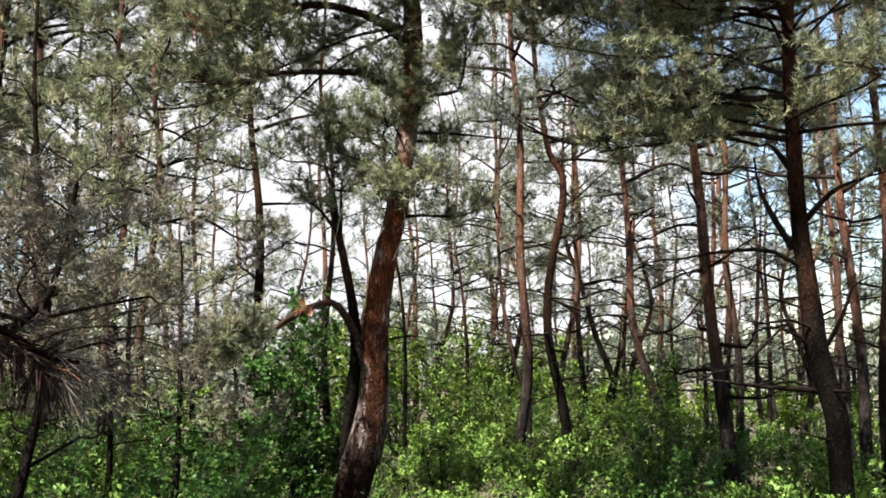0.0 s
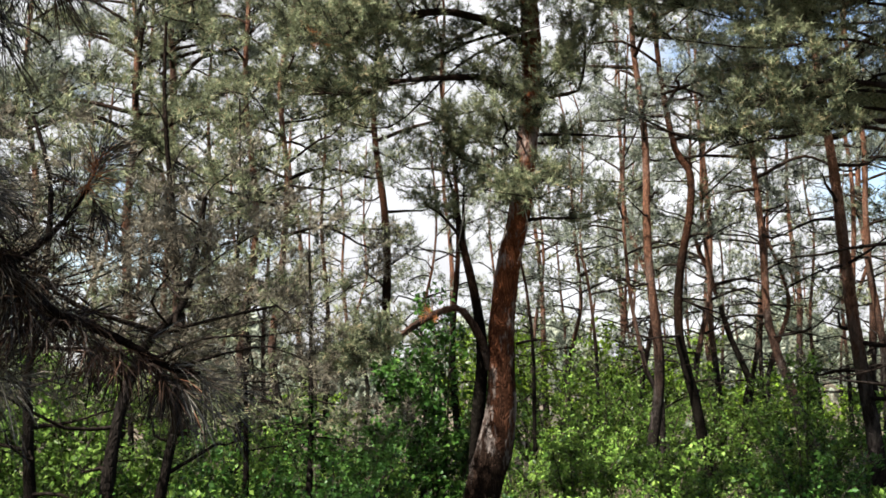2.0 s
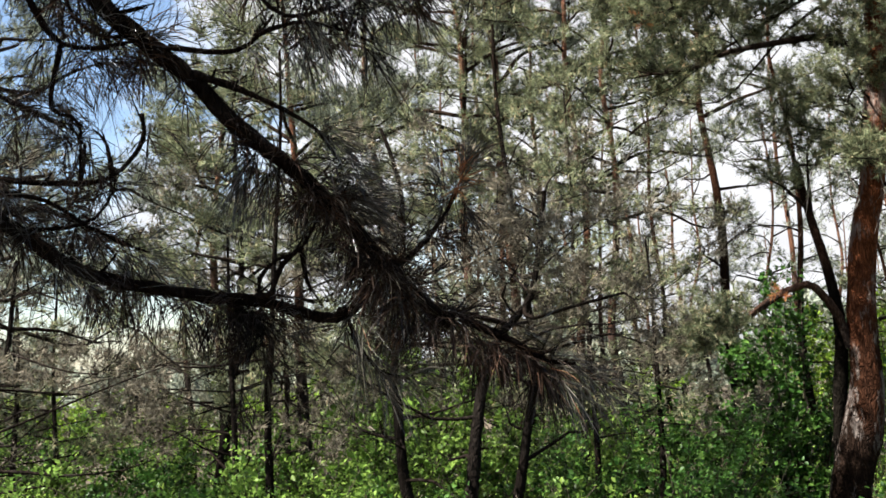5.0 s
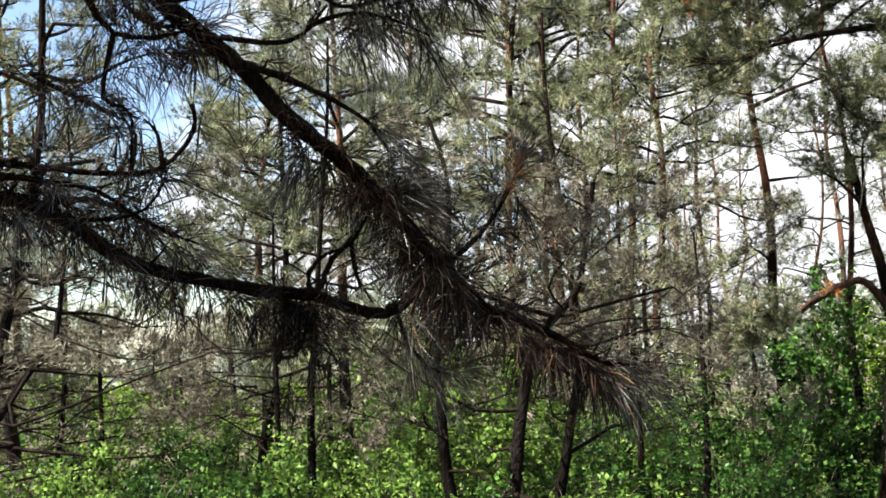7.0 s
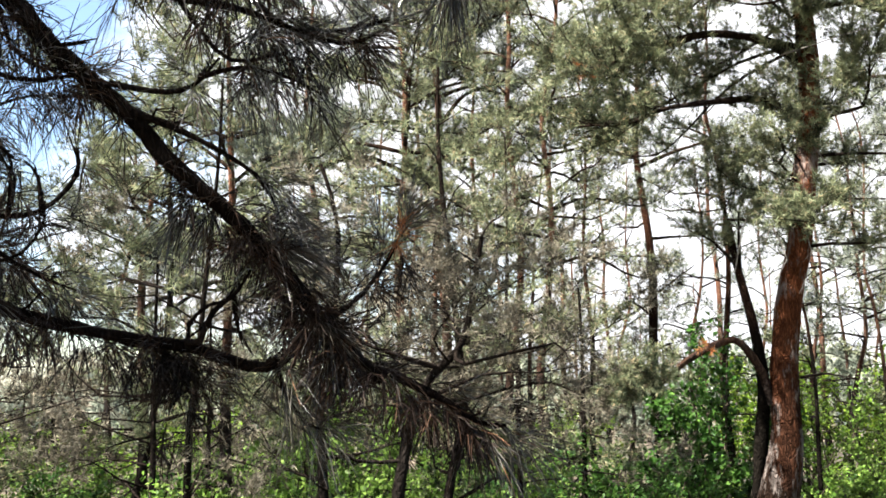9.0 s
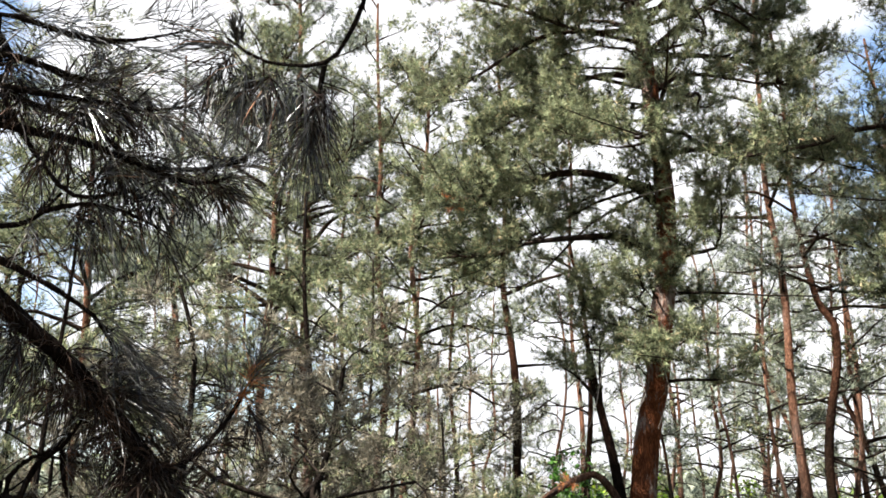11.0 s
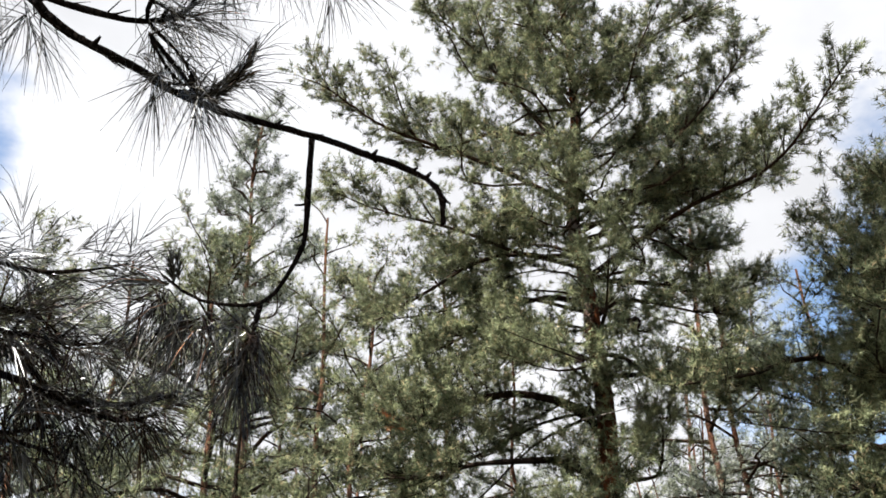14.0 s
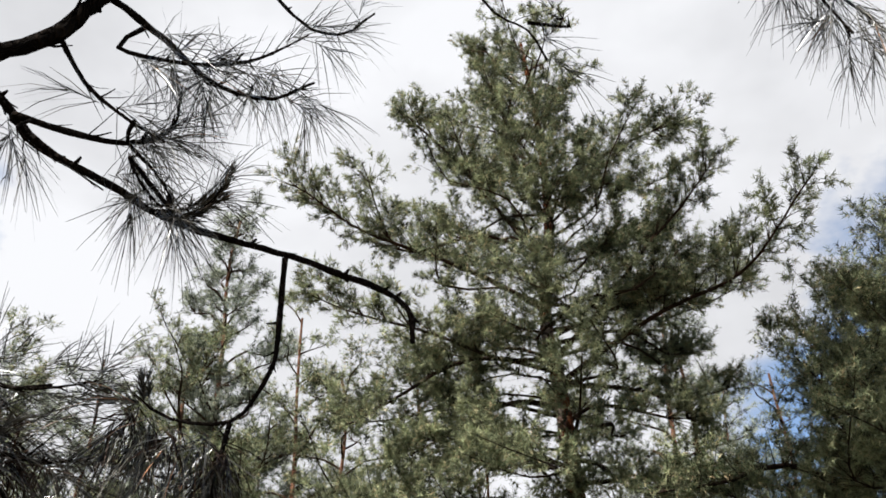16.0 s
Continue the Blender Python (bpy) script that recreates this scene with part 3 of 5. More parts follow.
big.random_limbs(4.0, 5.6, 14, 1.9, 0.018, dens=2.2, sector=(150, 265), lift=(-14, 8))
big.random_limbs(4.3, 8.9, 36, 1.75, 0.022, dens=2.1, shape=0.74, lift=(0, 45))
big.random_limbs(2.6, 4.3, 13, 0.8, 0.014, dens=3.0, sub=0.34, sector=(-150, -40))
big.random_limbs(5.3, 8.0, 14, 1.3, 0.016, dens=2.4, sector=(-150, -30), lift=(-10, 30))
big.random_limbs(2.6, 4.2, 9, 0.7, 0.016, dens=3.0, sub=0.34)
big.limb([(-0.58, 7.46, 1.54), (-0.64, 7.41, 1.75), (-0.76, 7.3, 1.95), (-0.87, 7.18, 1.96), (-1.04, 7.06, 1.87), (-1.22, 6.93, 1.73), (-1.33, 6.86, 1.64)], 0.036, 0.75, 8, 0.3, taper=0.6, mat=BARK)
big.limb([(-0.76, 7.46, 2.48), (-0.88, 7.36, 2.64), (-0.98, 7.28, 2.72)], 0.018, 0.1, 14, 0.3)
big.limb([(-0.76, 7.46, 2.48), (-0.74, 7.3, 2.75), (-0.7, 7.15, 2.98)], 0.016, 0.1, 14, 0.3)
big.crown(34, 0.055, 0.0062, NEEDLE)

for pts in ([(-0.6, 7.3, 2.95), (-0.71, 7.2, 2.73), (-0.74, 7.15, 2.44), (-0.78, 7.15, 2.23)], [(-0.38, 7.2, 3.1), (-0.5, 7.1, 2.79), (-0.58, 7.1, 2.59)], [(-0.34, 7.25, 2.82), (-0.26, 7.15, 2.56), (-0.33, 7.1, 2.31)], [(-0.26, 7.2, 3.35), (-0.14, 7.1, 3.12), (-0.06, 7.1, 2.92)], [(-0.39, 7.2, 3.94), (-0.02, 7.0, 3.96), (0.26, 6.9, 4.01)], [(-0.51, 7.25, 2.74), (-0.42, 7.15, 2.52), (-0.51, 7.1, 2.35)]):
    big.limb(pts, 0.006, None, sub=0.16, twigs=9, mat=TWIG_PALE, stray=0.012)
for spot in ((-1.67, 6.5, 3.82), (-1.58, 6.5, 3.74), (-0.93, 6.95, 1.92)):
    way = np.array([[-0.3, -0.5, 0.3], [0.3, -0.6, -0.3], [-0.6, -0.3, -0.2]])
    big.base, big.way = [np.array(spot) - big.root + way * 0.03], [unit(way)]
    big.crown(40, 0.05, 0.005, NEEDLE_RED, shoot=0.06, name="withered_tuft")


# ---- the pine over the standpoint ----
near = Tree([(-2.35, 0.55, -0.1), (-2.33, 0.57, 1.2), (-2.30, 0.60, 2.6), (-2.26, 0.62, 4.2), (-2.2, 0.6, 6.5), (-2.2, 0.55, 8.2)], 21, "pine with shade-darkened long needles and low branches hanging overhead")
near.trunk(0.15, 0.03, BARK_DARK, sides=16)
low = {}
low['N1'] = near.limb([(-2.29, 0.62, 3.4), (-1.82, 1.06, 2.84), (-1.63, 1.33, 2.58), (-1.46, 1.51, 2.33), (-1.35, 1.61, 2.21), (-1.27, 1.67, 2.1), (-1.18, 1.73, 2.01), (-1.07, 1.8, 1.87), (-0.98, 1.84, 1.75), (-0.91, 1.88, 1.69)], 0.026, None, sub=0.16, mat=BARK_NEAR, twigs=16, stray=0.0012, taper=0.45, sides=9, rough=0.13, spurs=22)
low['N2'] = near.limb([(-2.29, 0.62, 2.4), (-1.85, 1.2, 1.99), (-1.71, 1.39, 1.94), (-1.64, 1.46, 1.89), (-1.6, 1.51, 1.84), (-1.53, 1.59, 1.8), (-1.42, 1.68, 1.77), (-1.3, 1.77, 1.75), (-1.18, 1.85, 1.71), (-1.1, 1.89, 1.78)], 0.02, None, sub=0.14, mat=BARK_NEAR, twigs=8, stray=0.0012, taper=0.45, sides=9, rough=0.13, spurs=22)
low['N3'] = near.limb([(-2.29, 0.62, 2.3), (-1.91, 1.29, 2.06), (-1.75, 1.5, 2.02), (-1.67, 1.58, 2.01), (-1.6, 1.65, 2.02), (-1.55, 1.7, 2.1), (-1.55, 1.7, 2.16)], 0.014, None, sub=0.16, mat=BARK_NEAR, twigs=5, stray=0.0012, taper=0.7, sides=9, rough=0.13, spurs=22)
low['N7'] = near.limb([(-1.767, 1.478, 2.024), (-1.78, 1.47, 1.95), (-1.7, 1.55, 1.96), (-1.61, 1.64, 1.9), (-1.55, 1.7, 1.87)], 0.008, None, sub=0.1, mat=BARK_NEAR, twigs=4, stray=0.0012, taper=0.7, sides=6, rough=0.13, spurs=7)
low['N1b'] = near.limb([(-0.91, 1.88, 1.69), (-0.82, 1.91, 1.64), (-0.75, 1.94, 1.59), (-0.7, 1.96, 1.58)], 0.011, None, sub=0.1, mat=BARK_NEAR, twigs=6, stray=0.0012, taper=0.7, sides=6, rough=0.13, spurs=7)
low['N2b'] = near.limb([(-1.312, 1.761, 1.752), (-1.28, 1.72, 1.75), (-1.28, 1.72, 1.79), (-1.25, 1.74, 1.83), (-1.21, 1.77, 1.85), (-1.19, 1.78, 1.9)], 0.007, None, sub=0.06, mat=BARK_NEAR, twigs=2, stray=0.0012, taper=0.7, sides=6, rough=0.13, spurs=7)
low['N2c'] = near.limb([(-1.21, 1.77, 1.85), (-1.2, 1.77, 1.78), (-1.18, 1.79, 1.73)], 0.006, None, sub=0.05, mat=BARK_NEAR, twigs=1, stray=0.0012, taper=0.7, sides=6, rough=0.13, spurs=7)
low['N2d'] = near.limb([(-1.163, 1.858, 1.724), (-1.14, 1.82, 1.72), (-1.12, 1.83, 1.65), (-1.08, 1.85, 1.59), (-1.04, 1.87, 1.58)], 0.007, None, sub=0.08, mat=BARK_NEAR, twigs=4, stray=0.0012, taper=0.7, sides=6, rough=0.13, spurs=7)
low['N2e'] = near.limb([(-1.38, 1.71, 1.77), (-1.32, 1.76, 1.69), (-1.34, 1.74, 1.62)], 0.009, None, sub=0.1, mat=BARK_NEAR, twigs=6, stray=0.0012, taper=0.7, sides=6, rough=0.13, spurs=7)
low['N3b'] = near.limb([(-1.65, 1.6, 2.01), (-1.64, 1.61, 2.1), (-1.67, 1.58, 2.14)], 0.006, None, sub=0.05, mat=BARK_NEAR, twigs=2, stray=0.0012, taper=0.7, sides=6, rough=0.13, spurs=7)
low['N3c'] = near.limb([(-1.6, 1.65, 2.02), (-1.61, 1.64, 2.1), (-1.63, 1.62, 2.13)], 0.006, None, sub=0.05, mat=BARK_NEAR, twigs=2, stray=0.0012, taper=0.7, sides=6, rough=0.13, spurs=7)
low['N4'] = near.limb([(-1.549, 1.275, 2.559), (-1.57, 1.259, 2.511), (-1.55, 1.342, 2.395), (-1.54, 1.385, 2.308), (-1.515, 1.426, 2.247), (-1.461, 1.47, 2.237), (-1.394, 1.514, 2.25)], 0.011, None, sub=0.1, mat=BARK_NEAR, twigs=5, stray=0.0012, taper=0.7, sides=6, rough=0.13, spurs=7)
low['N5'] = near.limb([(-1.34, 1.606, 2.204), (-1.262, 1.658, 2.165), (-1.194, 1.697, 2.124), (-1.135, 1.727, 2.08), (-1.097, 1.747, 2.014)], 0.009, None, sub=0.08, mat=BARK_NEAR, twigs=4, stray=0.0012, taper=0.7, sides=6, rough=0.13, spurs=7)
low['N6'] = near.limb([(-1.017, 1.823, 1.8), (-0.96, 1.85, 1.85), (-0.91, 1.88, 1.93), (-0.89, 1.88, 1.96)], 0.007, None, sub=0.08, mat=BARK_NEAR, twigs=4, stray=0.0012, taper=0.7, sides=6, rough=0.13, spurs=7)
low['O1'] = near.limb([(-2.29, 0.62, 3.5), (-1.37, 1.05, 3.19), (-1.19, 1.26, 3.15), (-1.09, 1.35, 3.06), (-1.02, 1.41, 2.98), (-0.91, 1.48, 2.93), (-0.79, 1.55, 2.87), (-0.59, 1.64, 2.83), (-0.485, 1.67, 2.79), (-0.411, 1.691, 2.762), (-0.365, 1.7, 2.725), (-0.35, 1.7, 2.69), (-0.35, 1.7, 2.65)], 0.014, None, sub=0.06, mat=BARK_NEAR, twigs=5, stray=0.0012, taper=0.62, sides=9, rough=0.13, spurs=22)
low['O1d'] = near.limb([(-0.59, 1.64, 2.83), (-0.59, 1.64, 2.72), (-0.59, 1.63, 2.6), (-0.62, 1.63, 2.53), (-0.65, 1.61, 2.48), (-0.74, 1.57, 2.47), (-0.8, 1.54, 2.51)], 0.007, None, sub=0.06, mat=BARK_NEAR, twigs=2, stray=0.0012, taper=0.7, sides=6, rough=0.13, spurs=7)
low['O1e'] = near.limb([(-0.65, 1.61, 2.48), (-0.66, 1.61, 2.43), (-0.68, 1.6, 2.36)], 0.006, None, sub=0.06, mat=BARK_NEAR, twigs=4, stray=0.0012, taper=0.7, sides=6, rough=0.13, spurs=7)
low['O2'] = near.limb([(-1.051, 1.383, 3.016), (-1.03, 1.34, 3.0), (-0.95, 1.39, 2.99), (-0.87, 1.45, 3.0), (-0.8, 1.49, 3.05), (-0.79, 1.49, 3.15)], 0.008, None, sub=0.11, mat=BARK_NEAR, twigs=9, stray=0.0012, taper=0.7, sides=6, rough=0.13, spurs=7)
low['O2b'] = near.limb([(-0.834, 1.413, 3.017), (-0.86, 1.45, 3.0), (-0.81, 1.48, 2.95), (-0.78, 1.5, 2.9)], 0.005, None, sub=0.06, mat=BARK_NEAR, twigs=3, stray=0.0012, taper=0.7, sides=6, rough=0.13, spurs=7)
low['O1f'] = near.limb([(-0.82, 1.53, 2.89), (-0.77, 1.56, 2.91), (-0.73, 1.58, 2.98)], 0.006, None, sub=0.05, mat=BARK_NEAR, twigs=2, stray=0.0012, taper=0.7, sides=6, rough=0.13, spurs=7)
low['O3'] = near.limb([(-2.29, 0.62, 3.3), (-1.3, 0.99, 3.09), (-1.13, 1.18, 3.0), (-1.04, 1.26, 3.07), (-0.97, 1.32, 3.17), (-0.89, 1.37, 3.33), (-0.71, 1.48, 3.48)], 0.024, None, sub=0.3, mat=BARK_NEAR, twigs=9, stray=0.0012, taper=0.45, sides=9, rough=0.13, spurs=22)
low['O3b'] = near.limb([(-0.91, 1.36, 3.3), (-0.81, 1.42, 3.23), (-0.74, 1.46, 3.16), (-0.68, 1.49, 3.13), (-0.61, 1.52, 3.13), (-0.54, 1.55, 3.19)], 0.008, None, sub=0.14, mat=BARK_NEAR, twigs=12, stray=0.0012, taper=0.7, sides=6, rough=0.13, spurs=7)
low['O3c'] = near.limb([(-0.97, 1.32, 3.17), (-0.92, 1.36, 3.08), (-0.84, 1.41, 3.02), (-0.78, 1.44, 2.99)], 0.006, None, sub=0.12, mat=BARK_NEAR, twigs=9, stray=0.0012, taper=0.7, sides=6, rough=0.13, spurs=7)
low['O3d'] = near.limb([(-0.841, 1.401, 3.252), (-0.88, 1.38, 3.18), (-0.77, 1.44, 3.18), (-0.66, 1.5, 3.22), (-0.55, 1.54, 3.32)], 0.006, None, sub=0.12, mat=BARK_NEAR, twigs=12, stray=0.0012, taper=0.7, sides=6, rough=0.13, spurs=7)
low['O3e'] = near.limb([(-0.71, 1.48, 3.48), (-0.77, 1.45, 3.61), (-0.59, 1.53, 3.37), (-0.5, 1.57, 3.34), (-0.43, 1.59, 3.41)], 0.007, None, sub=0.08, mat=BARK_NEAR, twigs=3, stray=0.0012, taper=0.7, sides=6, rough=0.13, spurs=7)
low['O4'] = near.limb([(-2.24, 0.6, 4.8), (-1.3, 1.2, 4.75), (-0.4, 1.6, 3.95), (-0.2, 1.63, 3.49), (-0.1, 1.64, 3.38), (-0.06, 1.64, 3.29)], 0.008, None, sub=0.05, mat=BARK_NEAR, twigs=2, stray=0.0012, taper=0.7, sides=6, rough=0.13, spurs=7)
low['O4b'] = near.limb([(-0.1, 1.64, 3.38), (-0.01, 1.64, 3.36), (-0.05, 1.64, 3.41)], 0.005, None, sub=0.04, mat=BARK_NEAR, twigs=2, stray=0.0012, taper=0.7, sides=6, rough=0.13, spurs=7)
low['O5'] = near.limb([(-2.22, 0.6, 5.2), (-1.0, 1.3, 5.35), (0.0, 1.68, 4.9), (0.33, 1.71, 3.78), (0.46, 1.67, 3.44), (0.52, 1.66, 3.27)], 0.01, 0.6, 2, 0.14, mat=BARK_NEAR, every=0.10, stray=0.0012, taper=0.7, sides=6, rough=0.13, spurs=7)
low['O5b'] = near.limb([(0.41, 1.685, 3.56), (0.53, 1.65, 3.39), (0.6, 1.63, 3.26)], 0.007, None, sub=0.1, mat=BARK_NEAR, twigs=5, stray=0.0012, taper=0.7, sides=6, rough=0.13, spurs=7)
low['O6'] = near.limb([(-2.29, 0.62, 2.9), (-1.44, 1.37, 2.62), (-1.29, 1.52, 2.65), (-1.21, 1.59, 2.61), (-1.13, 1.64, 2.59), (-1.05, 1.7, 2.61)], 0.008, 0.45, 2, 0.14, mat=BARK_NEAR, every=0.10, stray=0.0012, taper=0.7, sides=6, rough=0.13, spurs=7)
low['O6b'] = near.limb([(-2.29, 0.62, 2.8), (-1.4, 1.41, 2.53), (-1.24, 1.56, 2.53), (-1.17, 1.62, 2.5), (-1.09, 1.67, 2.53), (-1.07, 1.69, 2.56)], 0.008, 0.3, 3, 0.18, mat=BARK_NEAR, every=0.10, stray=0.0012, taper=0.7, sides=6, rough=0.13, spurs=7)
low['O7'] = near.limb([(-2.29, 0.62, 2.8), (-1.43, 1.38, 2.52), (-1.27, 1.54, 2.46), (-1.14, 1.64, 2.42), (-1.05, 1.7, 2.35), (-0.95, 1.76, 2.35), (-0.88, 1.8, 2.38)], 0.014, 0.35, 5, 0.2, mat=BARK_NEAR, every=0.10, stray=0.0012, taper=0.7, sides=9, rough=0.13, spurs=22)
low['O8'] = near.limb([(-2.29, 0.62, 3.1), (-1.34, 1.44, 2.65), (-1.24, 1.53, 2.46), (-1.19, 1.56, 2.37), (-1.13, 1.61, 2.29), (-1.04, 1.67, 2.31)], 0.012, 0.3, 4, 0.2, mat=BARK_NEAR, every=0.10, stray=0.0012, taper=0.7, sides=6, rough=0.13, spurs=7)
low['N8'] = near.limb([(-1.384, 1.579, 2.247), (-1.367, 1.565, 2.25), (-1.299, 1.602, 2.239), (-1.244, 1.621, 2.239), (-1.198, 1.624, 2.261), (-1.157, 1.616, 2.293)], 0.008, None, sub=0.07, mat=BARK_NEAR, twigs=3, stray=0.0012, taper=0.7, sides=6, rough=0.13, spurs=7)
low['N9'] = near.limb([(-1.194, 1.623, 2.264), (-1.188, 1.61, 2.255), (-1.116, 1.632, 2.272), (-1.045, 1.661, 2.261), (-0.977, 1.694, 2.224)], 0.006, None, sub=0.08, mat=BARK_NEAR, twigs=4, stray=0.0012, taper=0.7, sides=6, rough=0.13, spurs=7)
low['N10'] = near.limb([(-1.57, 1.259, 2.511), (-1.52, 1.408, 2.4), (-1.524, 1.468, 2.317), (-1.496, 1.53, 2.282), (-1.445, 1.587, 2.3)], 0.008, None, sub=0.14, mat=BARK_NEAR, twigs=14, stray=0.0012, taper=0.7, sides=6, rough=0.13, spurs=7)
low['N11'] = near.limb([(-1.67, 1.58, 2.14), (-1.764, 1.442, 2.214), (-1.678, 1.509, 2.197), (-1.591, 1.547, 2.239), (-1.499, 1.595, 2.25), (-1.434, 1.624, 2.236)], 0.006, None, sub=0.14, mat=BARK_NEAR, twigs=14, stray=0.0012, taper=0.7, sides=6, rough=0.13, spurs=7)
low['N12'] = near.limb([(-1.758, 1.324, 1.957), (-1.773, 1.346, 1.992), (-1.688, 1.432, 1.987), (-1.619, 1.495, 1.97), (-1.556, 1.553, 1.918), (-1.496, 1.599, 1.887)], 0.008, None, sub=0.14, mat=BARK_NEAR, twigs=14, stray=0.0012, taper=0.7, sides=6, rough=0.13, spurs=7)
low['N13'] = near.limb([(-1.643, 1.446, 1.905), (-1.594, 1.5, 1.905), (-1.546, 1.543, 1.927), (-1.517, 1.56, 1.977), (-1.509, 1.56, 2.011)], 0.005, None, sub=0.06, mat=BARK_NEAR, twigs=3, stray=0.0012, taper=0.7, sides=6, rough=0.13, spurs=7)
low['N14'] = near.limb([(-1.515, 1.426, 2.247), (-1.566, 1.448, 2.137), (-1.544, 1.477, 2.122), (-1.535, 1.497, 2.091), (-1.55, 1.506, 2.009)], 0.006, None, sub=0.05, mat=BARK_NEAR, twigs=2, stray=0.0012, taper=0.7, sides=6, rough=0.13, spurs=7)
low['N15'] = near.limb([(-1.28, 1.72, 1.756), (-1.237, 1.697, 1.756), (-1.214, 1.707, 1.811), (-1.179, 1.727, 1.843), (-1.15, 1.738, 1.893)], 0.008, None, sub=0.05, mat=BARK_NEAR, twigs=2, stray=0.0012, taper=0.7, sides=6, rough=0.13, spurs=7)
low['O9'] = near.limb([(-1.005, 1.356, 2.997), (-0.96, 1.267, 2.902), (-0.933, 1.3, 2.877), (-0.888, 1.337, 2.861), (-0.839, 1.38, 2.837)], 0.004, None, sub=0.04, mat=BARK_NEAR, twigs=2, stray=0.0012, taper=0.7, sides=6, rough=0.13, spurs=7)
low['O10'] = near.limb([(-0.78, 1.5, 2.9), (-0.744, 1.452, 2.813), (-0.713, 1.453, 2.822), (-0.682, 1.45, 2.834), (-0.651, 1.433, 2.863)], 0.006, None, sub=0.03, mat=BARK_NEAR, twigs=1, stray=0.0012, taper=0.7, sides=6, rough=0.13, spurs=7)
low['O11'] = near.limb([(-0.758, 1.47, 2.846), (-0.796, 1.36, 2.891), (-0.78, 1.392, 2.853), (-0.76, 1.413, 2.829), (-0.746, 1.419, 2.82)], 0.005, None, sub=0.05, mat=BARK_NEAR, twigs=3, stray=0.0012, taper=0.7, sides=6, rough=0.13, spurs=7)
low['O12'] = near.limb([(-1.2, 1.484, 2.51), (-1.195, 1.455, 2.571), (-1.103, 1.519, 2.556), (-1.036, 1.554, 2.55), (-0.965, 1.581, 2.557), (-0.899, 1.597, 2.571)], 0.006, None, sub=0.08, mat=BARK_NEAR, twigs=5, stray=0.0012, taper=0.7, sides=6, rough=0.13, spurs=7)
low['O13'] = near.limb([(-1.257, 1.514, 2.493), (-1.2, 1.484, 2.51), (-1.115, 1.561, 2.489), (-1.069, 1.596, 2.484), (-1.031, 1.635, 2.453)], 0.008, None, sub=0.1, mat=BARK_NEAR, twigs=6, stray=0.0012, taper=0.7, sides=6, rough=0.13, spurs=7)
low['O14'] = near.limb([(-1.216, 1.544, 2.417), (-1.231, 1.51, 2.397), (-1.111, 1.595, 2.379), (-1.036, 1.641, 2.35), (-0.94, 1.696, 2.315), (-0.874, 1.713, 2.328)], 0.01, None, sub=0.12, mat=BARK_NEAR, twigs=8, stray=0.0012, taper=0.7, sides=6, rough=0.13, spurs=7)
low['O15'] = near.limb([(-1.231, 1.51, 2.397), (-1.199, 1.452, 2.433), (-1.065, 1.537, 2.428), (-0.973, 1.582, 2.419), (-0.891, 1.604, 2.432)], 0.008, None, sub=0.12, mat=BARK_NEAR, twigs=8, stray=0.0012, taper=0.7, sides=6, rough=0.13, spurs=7)

